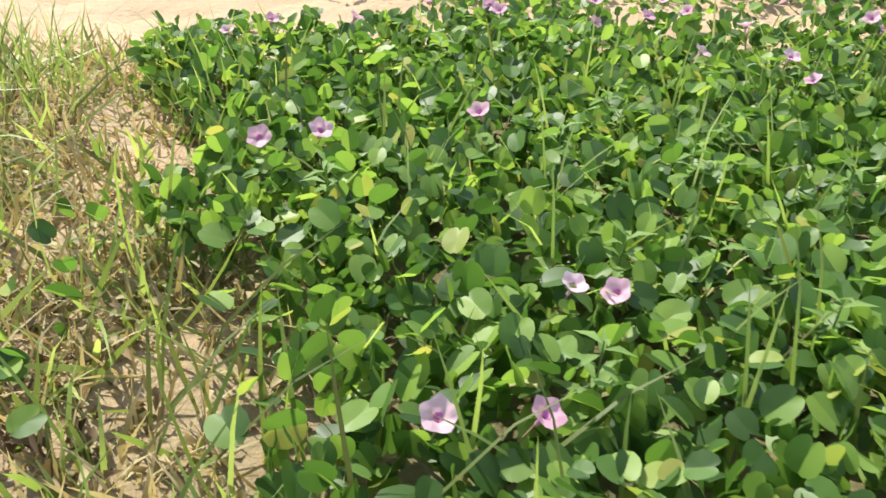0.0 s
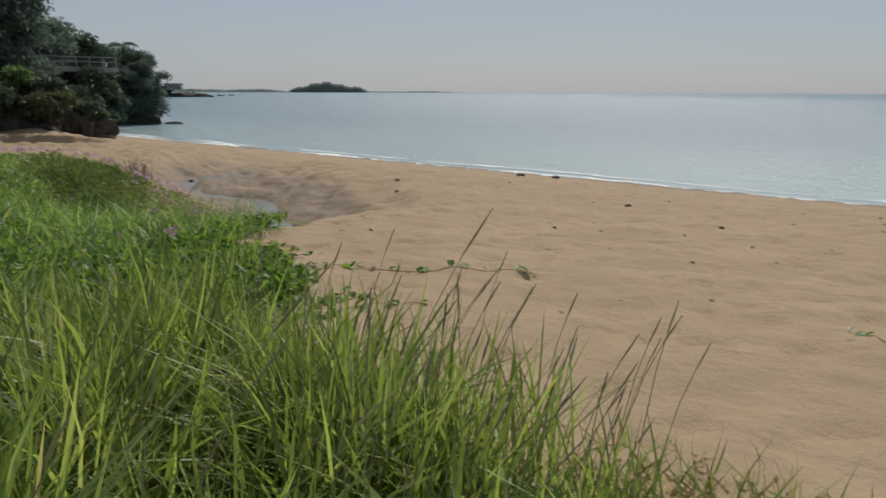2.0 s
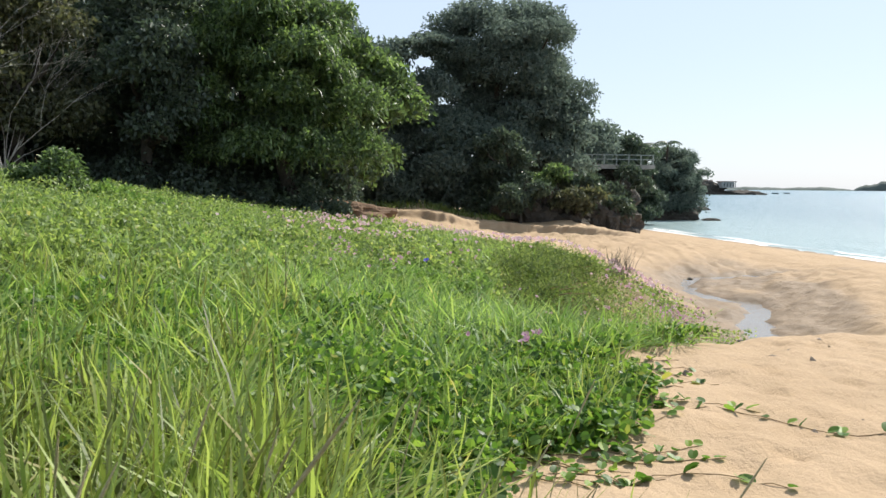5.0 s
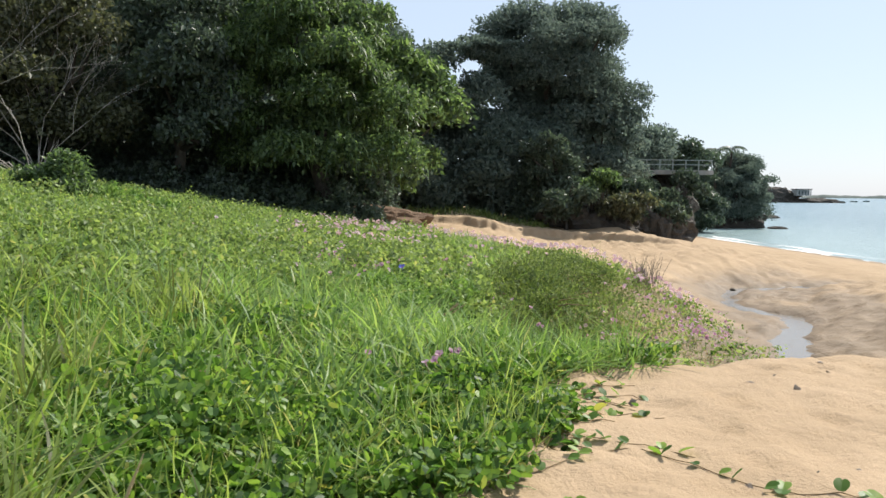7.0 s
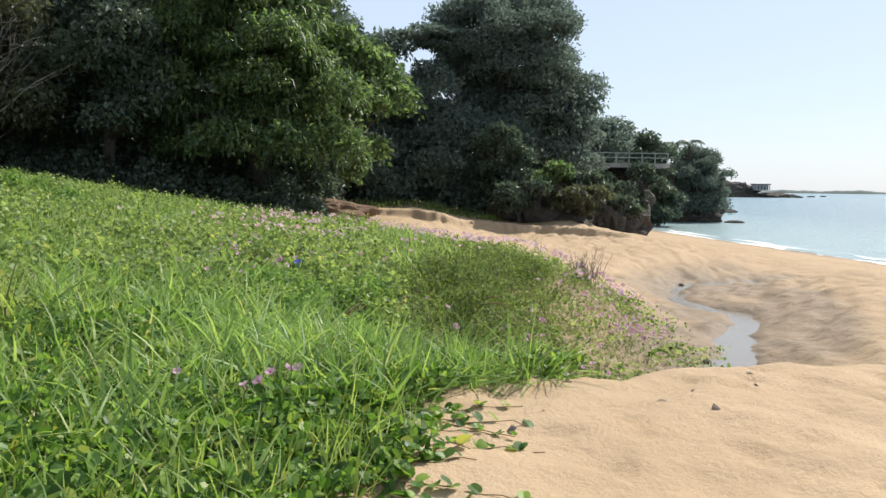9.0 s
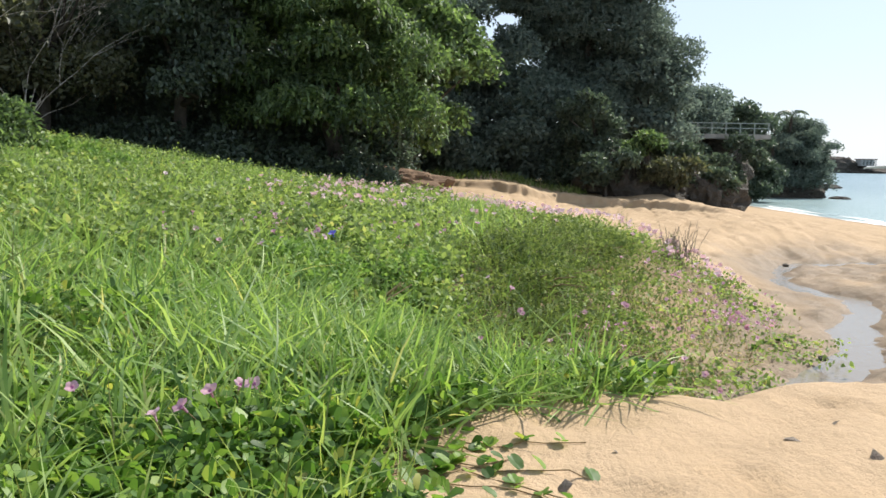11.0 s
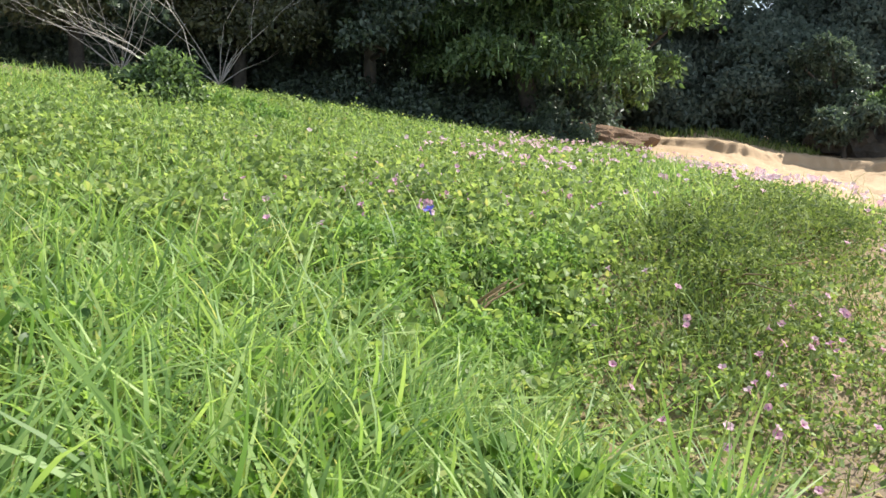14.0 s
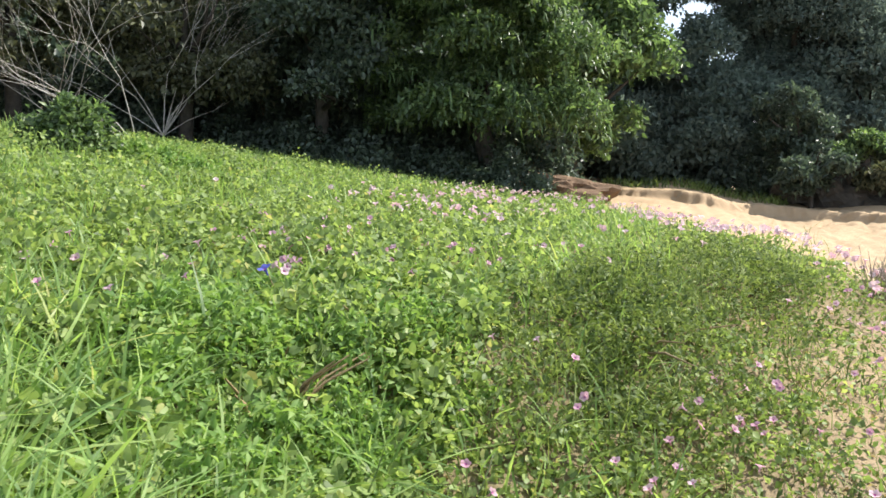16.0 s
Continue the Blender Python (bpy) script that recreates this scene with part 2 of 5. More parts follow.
def ground(x, y):
    """Height of the bare ground: beach, hill, eroded hollow with its stream and the far sand step."""
    x, y = np.asarray(x, float), np.asarray(y, float)
    z = 0.1 - 0.012 * (np.clip(y, -2, 60) - 4) - 0.073 * np.minimum(softplus(y - 8.5, 1.2), 36)
    slope = 0.05 + 0.105 * sstep(-3, -12, x) - 0.03 * sstep(-22, -32, x)
    z = z + slope * np.minimum(softplus(3.6 - y, 1.2), 14)
    z = z - 0.42 * np.exp(-((y - 10.8) / 3.0) ** 2) * sstep(-20, -27, x)
    step = scarp(y) - x
    z = z + ((0.34 + 0.05 * np.sin(y * 1.9)) * sstep(0, 0.42, step) + 0.10 * sstep(-2.2, 0, step) + 0.22 * sstep(0.8, 4.5, step)) * (1 - sstep(12, 18, y))
    low = line_distance(x, y, VALLEY)
    deep = (1 - sstep(0.5, 3.8, low)) * sstep(0, 1.1, crest(y) - x) * (1 - sstep(17, 23, y))
    floor = np.minimum(z, -1.02)
    z = z + (floor - z) * deep
    z = z + 0.030 * np.sin(z * 26.0 + 1.6 * np.sin(x * 1.1) + 1.3 * np.sin(y * 1.7)) * sstep(0.04, 0.2, deep) * (1 - sstep(0.85, 0.99, deep))
    z = z + 9.0 * sstep(-46, -60, x) * (1 - sstep(2, 10, y)) + 6.0 * sstep(-13, -26, y) * sstep(4, -10, x)
    return z


def stream_distance(x, y):
    return line_distance(x, y, STREAM)


def wobble(x, y, scale, seed=0.0):
    """Cheap smooth noise in about -1..1."""
    x, y = x * scale + seed * 3.1, y * scale - seed * 1.7
    return (np.sin(x * 1.3 + 1.7 * np.sin(y * 0.9)) + np.sin(y * 1.7 + 1.3 * np.sin(x * 1.1 + 2)) + np.sin((x + y) * 2.3 + 1.1 * np.sin((x - y) * 1.9))) / 3


EDGE_X = [-40, -29, -25, -20.5, -19.5, -19, -15, -12.5, -11, -8.4, -7.6, -6.6, -6.0, -5.6, -5.0, -3.5, -2, -1.2, -0.4, 4]
EDGE_Y = [4.0, 5.4, 7.5, 8.2, 8.9, 10.1, 9.9, 8.5, 6.7, 5.3, 5.2, 5.0, 4.7, 4.2, 3.6, 3.3, 3.6, 3.6, 4.0, 4.4]


def edge(x):
    """Seaward border of the plants, as y over x."""
    return np.interp(x, EDGE_X, EDGE_Y)


def quick_mesh(name, verts, faces):
    """A mesh from arrays; all faces have the same number of corners."""
    me = bpy.data.meshes.new(name)
    faces = np.asarray(faces, np.int32)
    n, k = faces.shape
    me.vertices.add(len(verts))
    me.vertices.foreach_set("co", np.asarray(verts, np.float32).ravel())
    me.loops.add(n * k)
    me.loops.foreach_set("vertex_index", faces.ravel())
    me.polygons.add(n)
    me.polygons.foreach_set("loop_start", np.arange(0, n * k, k, dtype=np.int32))
    me.update(calc_edges=True)
    return me


def turns(n, yaw=None, tilt=0.5):
    """Random turns: any heading, tipped by about tilt radians."""
    a = RNG.uniform(0, 2 * np.pi, n) if yaw is None else np.broadcast_to(yaw, n)
    b = RNG.normal(0, 1, n) * tilt
    c = RNG.normal(0, 1, n) * tilt
    ca, sa, cb, sb, cc, sc = np.cos(a), np.sin(a), np.cos(b), np.sin(b), np.cos(c), np.sin(c)
    o, i = np.zeros(n), np.ones(n)
    z = np.stack([ca, -sa, o, sa, ca, o, o, o, i], 1).reshape(-1, 3, 3)
    x = np.stack([i, o, o, o, cb, -sb, o, sb, cb], 1).reshape(-1, 3, 3)
    y = np.stack([cc, o, sc, o, i, o, -sc, o, cc], 1).reshape(-1, 3, 3)
    return z @ x @ y


def scatter_mesh(name, shape, mats, places):
    """One mesh with the shape (verts, tris) set down at every place."""
    v, f = np.asarray(shape[0], float), np.asarray(shape[1], int)
    allv = np.einsum("nij,vj->nvi", mats, v) + places[:, None, :]
    allf = f[None] + (np.arange(len(places)) * len(v))[:, None, None]
    return quick_mesh(name, allv.reshape(-1, 3), allf.reshape(-1, f.shape[1]))


def join_meshes(name, pieces):
    vs, fs, n = [], [], 0
    for v, f in pieces:
        vs.append(np.asarray(v, float))
        fs.append(np.asarray(f, int) + n)
        n += len(v)
    return quick_mesh(name, np.concatenate(vs), np.concatenate(fs))


def put(name, me, material, parent=None, label="", category="", group="", kind=""):
    ob = new(name, me)
    if material and not me.materials:
        me.materials.append(material)
    ob.parent = parent
    return tagged(ob, label, category, group, kind)


def thing(name, place, label, category, group="", kind=""):
    ob = new(name)
    ob.empty_display_size = 0.1
    ob.location = place
    return tagged(ob, label, category, group, kind)


def part(name, bm, material, parent, label=""):
    me = bpy.data.meshes.new(name)
    bm.to_mesh(me)
    bm.free()
    return put(name, me, material, parent, label)


def smooth(me):
    me.polygons.foreach_set("use_smooth", np.ones(len(me.polygons), bool))
    return me


def tube(points, radii, sides=6):
    """Tapered round stick through the points, as (verts, quads)."""
    points = np.asarray(points, float)
    v, f = [], []
    for i, (p, r) in enumerate(zip(points, radii)):
        d = points[min(i + 1, len(points) - 1)] - points[max(i - 1, 0)]
        d = d / (np.linalg.norm(d) + 1e-9)
        a = np.cross(d, (0.3, 0.9, 0.2) if abs(d[2]) > 0.8 else (0, 0, 1))
        a = a / np.linalg.norm(a)
        b = np.cross(d, a)
        for s in range(sides):
            g = 2 * np.pi * s / sides
            v.append(p + r * (np.cos(g) * a + np.sin(g) * b))
    for i in range(len(points) - 1):
        for s in range(sides):
            t = (s + 1) % sides
            f.append((i * sides + s, i * sides + t, (i + 1) * sides + t, (i + 1) * sides + s))
    return np.array(v), np.array(f)


def box(bm, lo, hi):
    lo, hi = Vector(lo), Vector(hi)
    bmesh.ops.create_cube(bm, size=1, matrix=Matrix.Translation((lo + hi) / 2) @ Matrix.Diagonal((*(hi - lo), 1)))


# ---- leaf and blade shapes ----
def two_lobed_leaf(fold=0.22, droop=0.12):
    """Rounded leaf with a notch at its tip, folded along its middle; 1 long."""
    half = [(0.0, 0.0), (0.28, 0.04), (0.47, 0.42), (0.34, 0.88), (0.12, 0.98), (0.0, 0.84)]
    v, f = [], []
    for side in (1, -1):
        n = len(v)
        for x, y in half:
            v.append((side * x, y, fold * abs(x) - droop * y * y + 0.06 * math.sin(7 * y + side)))
        v.append((0.0, 0.42, -droop * 0.18))
        c = n + len(half)
        for i in range(len(half) - 1):
            a, b = n + i, n + i + 1
            f.append((c, a, b) if side > 0 else (c, b, a))
    return v, f


def fine_lobed_leaf(fold=0.3, droop=0.16):
    """The same leaf with a rounder outline and a curved blade, for leaves close by."""
    half = [(0.0, 0.0), (0.12, -0.03), (0.30, 0.06), (0.43, 0.25), (0.48, 0.48), (0.44, 0.72), (0.33, 0.92), (0.20, 1.0), (0.08, 0.97), (0.0, 0.86)]
    v, f = [], []
    for side in (1, -1):
        n = len(v)
        for x, y in half:
            v.append((side * x, y, fold * x * x * 1.6 - droop * y * y + 0.05 * x * math.sin(9 * y)))
        v.append((0.0, 0.45, -droop * 0.2 - 0.02))
        c = n + len(half)
        for i in range(len(half) - 1):
            a, b = n + i, n + i + 1
            f.append((c, a, b) if side > 0 else (c, b, a))
    return v, f


def small_leaf(width=0.5, fold=0.15, droop=0.15):
    """Pointed oval leaf of four triangles, 1 long."""
    v = [(0, 0, 0), (width / 2, 0.45, fold), (0, 1, -droop), (-width / 2, 0.45, fold), (0, 0.5, 0)]
    return v, [(0, 1, 4), (1, 2, 4), (2, 3, 4), (3, 0, 4)]


def blade(width=0.02, bend=0.5, twist=0.3):
    """Grass blade, 1 high, bending over towards +y."""
    v = []
    for k, w in ((0, 0.7), (0.4, 1.0), (0.75, 0.7)):
        y, z, a = bend * k * k, k * (1 - 0.35 * bend * k), twist * k
        v += [(-width * w / 2 * math.cos(a), y - width * w / 2 * math.sin(a), z), (width * w / 2 * math.cos(a), y + width * w / 2 * math.sin(a), z)]
    v.append((0, bend, 1 - 0.35 * bend))
    return v, [(0, 1, 3), (0, 3, 2), (2, 3, 5), (2, 5, 4), (4, 5, 6)]


def in_region(n, x0, x1, y0, y1, keep):
    """About n random plan points in a rectangle, thinned by keep(x, y) in 0..1."""
    x, y = RNG.uniform(x0, x1, n), RNG.uniform(y0, y1, n)
    ok = RNG.uniform(0, 1, n) < keep(x, y)
    return x[ok], y[ok]


def leaf_carpet(x, y, size, height, shape, tilt=0.45, spread=0.35):
    """Leaves held at a height over the ground, most of them facing up; returns turns and places."""
    n = len(x)
    s = size * RNG.uniform(1 - spread, 1 + spread, n)
    z = ground(x, y) + height * RNG.beta(2.2, 1.1, n)
    return turns(n, None, tilt) * s[:, None, None], np.stack([x, y, z], 1)


def blades(x, y, height, width, bend, lean=0.25, spread=0.35, sunk=0.02):
    n = len(x)
    h = height * RNG.uniform(1 - spread, 1 + spread, n)
    m = turns(n, None, lean)
    s = np.stack([width / 0.02 * np.ones(n), h, h], 1)
    return m * s[:, None, :], np.stack([x, y, ground(x, y) - sunk], 1)


# ---- ground, sea, stream ----
def graded(lo, hi, fine_lo, fine_hi, step, mid_lo, mid_hi, mid_step):
    far = [1.6 ** k for k in range(1, 18)]
    a = np.arange(fine_lo, fine_hi + 1e-6, step)
    a = np.concatenate([np.arange(mid_lo, fine_lo - 1e-6, mid_step), a, np.arange(fine_hi + mid_step, mid_hi + 1e-6, mid_step)])
    low = [a[0] - k for k in far if a[0] - k > lo] + [lo]
    high = [a[-1] + k for k in far if a[-1] + k < hi] + [hi]
    return np.concatenate([low[::-1], a, high])


def grid_mesh(name, xs, ys, height):
    gx, gy = np.meshgrid(xs, ys, indexing="ij")
    v = np.stack([gx, gy, height(gx, gy)], -1).reshape(-1, 3)
    i = np.arange(len(xs) * len(ys)).reshape(len(xs), len(ys))
    f = np.stack([i[:-1, :-1], i[1:, :-1], i[1:, 1:], i[:-1, 1:]], -1).reshape(-1, 4)
    return quick_mesh(name, v, f), v


FOOT = [(RNG.uniform(-16, 3), RNG.uniform(4.2, 19), RNG.uniform(0, 6.3)) for _ in range(1000)]


def rough_ground(x, y):
    z = ground(x, y)
    near = sstep(-47, -40, x) * (1 - sstep(28, 40, y)) * (1 - sstep(3, 10, x))
    z = z + near * (0.018 * wobble(x, y, 1.6) + 0.022 * wobble(x, y, 3.7, 2) + 0.014 * wobble(x, y, 8.3, 5) + 0.004 * wobble(x, y, 17.0, 9))
    for fx, fy, fa in FOOT:
        m = (np.abs(x - fx) < 0.4) & (np.abs(y - fy) < 0.4)
        if m.any():
            u = (x[m] - fx) * math.cos(fa) + (y[m] - fy) * math.sin(fa)
            w = -(x[m] - fx) * math.sin(fa) + (y[m] - fy) * math.cos(fa)
            r = np.sqrt((u / 0.15) ** 2 + (w / 0.08) ** 2)
            z[m] += 0.018 * np.exp(-((r - 1.25) / 0.3) ** 2) - 0.04 * np.exp(-r ** 2)
    d = stream_distance(x, y)
    z = z - (0.17 + 0.03 * wobble(x, y, 2.6, 3)) * np.exp(-(d / (0.36 + 0.12 * wobble(x, y, 1.9, 6))) ** 2)
    far = sstep(-13, -19, x) * sstep(-40, -37, x) * (1 - sstep(17, 22, y)) * sstep(5, 8, y)
    z = z + far * (0.045 * wobble(x * 0.6, y * 1.2, 1.9, 4) + 0.030 * wobble(x * 0.7, y * 1.3, 4.6, 1))
    rill = np.abs(np.sin((y + 0.25 * x) * 2.6 + 1.6 * wobble(x, y, 0.5, 4)))
    z = z - 0.05 * (1 - sstep(0.0, 0.35, rill)) * sstep(-20, -26, x) * (1 - sstep(-37.5, -38.6, x)) * sstep(7.5, 9.5, y) * (1 - sstep(15, 18, y))
    return np.maximum(z, -6.0)


gx = graded(-4500, 3000, -14, 1.6, 0.09, -42, 6, 0.2)
gx = np.unique(np.concatenate([gx, np.arange(-39.6, -34.5, 0.075), np.arange(-25, -14, 0.11)]))
gy = graded(-600, 4500, 0.4, 19.0, 0.085, -9, 30, 0.3)
me, gv = grid_mesh("ground", gx, gy, rough_ground)
inside = sstep(-0.1, 0.5, edge(gv[:, 0]) - gv[:, 1] + 0.35 * wobble(gv[:, 0], gv[:, 1], 2.2, 3))
dry = np.exp(-(((gv[:, 0] + 1.1) / 0.9) ** 2 + ((gv[:, 1] - 2.4) / 1.8) ** 2))
thin = np.exp(-(((gv[:, 0] + 14) / 4.5) ** 2 + ((gv[:, 1] - 8.2) / 1.7) ** 2))
soil_shade = np.clip(inside * 0.8 - 0.65 * dry - 0.5 * thin, 0, 1)
# near-full mask under the start vines: shade between leaves put into colour
border = np.interp(gv[:, 1], [-1.2, 0.0, 0.6, 1.2, 1.55, 2.0, 2.9, 3.6], [0.7, 0.15, -0.15, -0.4, -0.52, -0.66, -1.02, -1.3])
soil_shade = np.maximum(soil_shade, 0.95 * sstep(0.05, 0.35, gv[:, 0] - border) * (1 - sstep(3.3, 3.7, gv[:, 1])) * (1 - sstep(3.0, 4.5, gv[:, 0])))
sd = stream_distance(gv[:, 0], gv[:, 1])
wet = np.clip(1.0 * np.exp(-(sd / (1.15 + 0.5 * wobble(gv[:, 0], gv[:, 1], 1.2, 2))) ** 2), 0, 1)
patch_u = ((gv[:, 0] + 17.5) * -0.90 + (gv[:, 1] - 12.55) * 0.43) / 5.6
patch_w = ((gv[:, 0] + 17.5) * 0.43 + (gv[:, 1] - 12.55) * 0.9) / 1.15
pr = np.hypot(patch_u, patch_w) + 0.12 * wobble(gv[:, 0], gv[:, 1], 1.7)
wet = np.maximum(wet, 0.6 * np.exp(-(((gv[:, 0] + 15.8) / 2.6) ** 2 + ((gv[:, 1] - 10.6) / 1.1) ** 2)) * (0.7 + 0.5 * wobble(gv[:, 0], gv[:, 1], 2.4, 3)))
wet = np.maximum(wet, 0.75 * (1 - sstep(0.7, 1.05, pr)))
wet = np.maximum(wet, 0.9 * sstep(22.6, 24.2, gv[:, 1] + 0.5 * wobble(gv[:, 0], gv[:, 1], 0.35)))
wet = np.maximum(wet, 0.85 * sstep(-0.72, -0.98, gv[:, 2]) * (1 - sstep(15, 18, gv[:, 1])) * np.clip(0.8 + 0.5 * wobble(gv[:, 0], gv[:, 1], 1.6, 4), 0, 1))
for key, values in (("soil_shade", soil_shade), ("wet", wet)):
    me.attributes.new(key, "FLOAT", "POINT").data.foreach_set("value", values.astype(np.float32))
put("ground", smooth(me), SAND, None, "pale golden beach sand with footprints, darker where wet", "sand beach", "", "structure")

sx = graded(-4500, 3000, -60, 10, 0.8, -120, 40, 2.5)
sy = graded(20, 4500, 20.5, 60, 0.5, 20.2, 110, 2.0)


def sea_height(x, y):
    near = 1 - sstep(60, 200, y)
    return SEA + near * (0.030 * wobble(x * 0.35, y, 0.8) + 0.015 * wobble(x * 0.5, y, 2.1, 3)) * sstep(22, 30, y)


me, sv = grid_mesh("sea", sx, sy, sea_height)
shallow = 1 - sstep(24, 60, sv[:, 1])
me.attributes.new("shallow", "FLOAT", "POINT").data.foreach_set("value", shallow.astype(np.float32))
put("water", smooth(me), SEA_WATER, None, "calm hazy blue-green sea with small ripples", "sea", "", "structure")

# foam along the water's edge: ragged low ribbons
pieces = []
for y0, wide, seed in ((24.2, 0.34, 1.0), (25.3, 0.16, 4.0)):
    xs = np.arange(-70, 8, 0.3)
    mid = y0 + 0.35 * wobble(xs, xs * 0, 0.35, seed) + 0.12 * wobble(xs, xs * 0, 1.9, seed)
    w = wide * np.clip(0.55 + 0.9 * wobble(xs, xs * 0 + 3, 0.5, seed) + 0.3 * wobble(xs, xs * 0, 3.0, seed), 0.02, 2)
    w = w * (0.3 + 1.2 * sstep(-13, -24, xs))
    rows_v = []
    for k, up in ((-1, 0.0), (-0.3, 0.012), (0.4, 0.014), (1, 0.0)):
        rows_v.append(np.stack([xs, mid + k * w, SEA + 0.015 + up + 0 * xs], 1))
    v = np.stack(rows_v, 1).reshape(-1, 3)
    i = np.arange(len(xs) * 4).reshape(-1, 4)
    pieces.append((v, np.stack([i[:-1, :-1], i[1:, :-1], i[1:, 1:], i[:-1, 1:]], -1).reshape(-1, 4)))
put("foam", join_meshes("foam", pieces), FOAM, None, "thin white line of foam at the water's edge", "foam", "", "structure")

# the shallow stream: a ribbon of still water in its bed
xs_, ys_ = [], []
for (ax, ay), (bx, by) in zip(STREAM[:-1], STREAM[1:]):
    for k in np.linspace(0, 1, 6, endpoint=False):
        xs_.append(ax + k * (bx - ax))
        ys_.append(ay + k * (by - ay))
c = np.stack([xs_, ys_], 1)
for _ in range(3):
    c[1:-1] = (c[:-2] + c[1:-1] * 2 + c[2:]) / 4
d = np.gradient(c, axis=0)
d /= np.linalg.norm(d, axis=1)[:, None]
nrm = np.stack([-d[:, 1], d[:, 0]], 1)
w = 0.44 + 0.08 * wobble(c[:, 0], c[:, 1], 1.5, 2)
level = np.full(len(c), -1.112)
lines = [np.concatenate([c + nrm * (w * k)[:, None], level[:, None]], 1) for k in (-1, -0.4, 0.4, 1)]
v = np.stack(lines, 1).reshape(-1, 3)
i = np.arange(len(c) * 4).reshape(-1, 4)
me = quick_mesh("stream", v, np.stack([i[:-1, :-1], i[1:, :-1], i[1:, 1:], i[:-1, 1:]], -1).reshape(-1, 4))
me.attributes.new("shallow", "FLOAT", "POINT").data.foreach_set("value", np.full(len(v), 0.5, np.float32))
put("stream_water", me, POOL_WATER, None, "shallow stream of still water winding through sand", "water", "", "structure")


# ---- plants on the ground ----
LEAF = two_lobed_leaf()
FINE_LEAF = fine_lobed_leaf()
OVAL = small_leaf()


def start_keep(x, y):
    left = np.interp(y, [-1.2, 0.0, 0.6, 1.2, 1.55, 2.0, 2.9, 3.6, 4.2], [0.7, 0.15, -0.15, -0.4, -0.52, -0.66, -1.02, -1.3, -0.8]) + 0.16 * wobble(x, y, 3.4, 2) + 0.1 * wobble(x, y, 7.5, 5)
    main = sstep(-0.05, 0.15, x - left) * (1 - sstep(-0.1, 0.1, y - (3.75 + 0.25 * wobble(x, y, 2.0) + 0.2 * sstep(-0.6, 0.6, x))))
    far = sstep(-0.9, 0.5, x) * sstep(4.7, 5.0, y) * (1 - sstep(5.3, 5.9, y - 0.5 * sstep(0, 2, x))) * np.clip(0.75 + 0.5 * wobble(x, y, 1.4, 1), 0, 1)
    main = main * sstep(-1.9, -0.6, y + 0.6 * wobble(x, y, 1.3, 9)) * (1 - sstep(3.2, 5.0, x + 0.6 * wobble(x, y, 1.3, 4)))
    some = 0.10 * (wobble(x, y, 1.1, 6) > 0.2) * (y < 6.6) * (x > -1.0)
    return np.clip(np.maximum(main, np.maximum(far, some)), 0, 1)


def vine_mat(label, x, y, size, height, shape, material, picked=0, tilt=0.5, close=0):
    at = (float(np.mean(x)), float(np.mean(y)), float(ground(np.mean(x), np.mean(y))))
    root = thing("vine_mat", at, label, "creeping vine")
    m, p = leaf_carpet(x, y, size, height, shape, tilt)
    p = p - np.array(at)
    if picked:
        one = smooth(quick_mesh("leaf", *FINE_LEAF))
        for k in range(picked):
            ob = put("leaf", one, VINE_ONE, root)
            ob.matrix_local = Matrix.Translation(p[k]) @ Matrix(m[k].tolist()).to_4x4()
    if close > picked:
        put("foliage", smooth(scatter_mesh("foliage", FINE_LEAF, m[picked:close], p[picked:close])), material, root, "dense mass of two-lobed green leaves", kind="stuff")
        picked = close
    put("foliage", scatter_mesh("foliage", shape, m[picked:], p[picked:]), material, root, "dense mass of two-lobed green leaves", kind="stuff")
    return root


x, y = in_region(60000, -1.6, 5.2, -2.2, 7.6, start_keep)
near = np.argsort((x - 0.25) ** 2 + (y - 1.7) ** 2)
x, y = x[near], y[near]
vine_mat("creeping beach vine with glossy two-lobed leaves on sand", x, y, np.where(y > 4.4, 0.052, 0.060), np.where(y > 4.4, 0.09, 0.23), LEAF, VINE, 280, 0.8, 7000)


def edge_keep(x, y):
    e = edge(x)
    inner = np.interp(x, [-9, -8.2, -7.4, -6.5, -5.5, -4.6, -4.2], [3.3, 3.5, 3.1, 2.5, 2.3, 2.4, 4.0])
    return sstep(-0.1, 0.25, y - inner) * (1 - sstep(-0.25, 0.12, y - e + 0.25 * wobble(x, y, 3.0, 2)))


x, y = in_region(36000, -8.6, -4.2, 2.0, 5.6, edge_keep)
near = np.argsort((x + 6.6) ** 2 + (y - 4.4) ** 2)
x, y = x[near], y[near]
vine_mat("low creeping vine spreading over the sand edge", x, y, 0.048, 0.17 * np.clip(0.8 + 0.5 * wobble(x, y, 2.2, 3), 0.3, 1.5), LEAF, VINE, 220, 0.75)


def hill_keep(x, y):
    e = edge(x)
    k = (1 - sstep(-0.5, 0.3, y - e + 0.5 * wobble(x, y, 1.3, 2))) * sstep(-8.6, -9.4, x)
    shade = 1 - sstep(-24, -27.5, x - 0.6 * y)
    thin = np.maximum(np.exp(-(((x + 14.5) / 4.2) ** 2 + ((y - 8.6) / 1.9) ** 2)), np.exp(-(((x + 11.6) / 2.2) ** 2 + ((y - 6.9) / 1.3) ** 2)))
    thin = np.maximum(thin, 1.15 * np.exp(-(((x + 9.85) / 0.8) ** 2 + ((y - 6.15) / 0.7) ** 2)))
    return k * np.clip(1 - 0.9 * thin * (0.75 + 0.8 * wobble(x, y, 1.9, 3)), 0.06, 1) * (0.4 + 0.6 * shade)


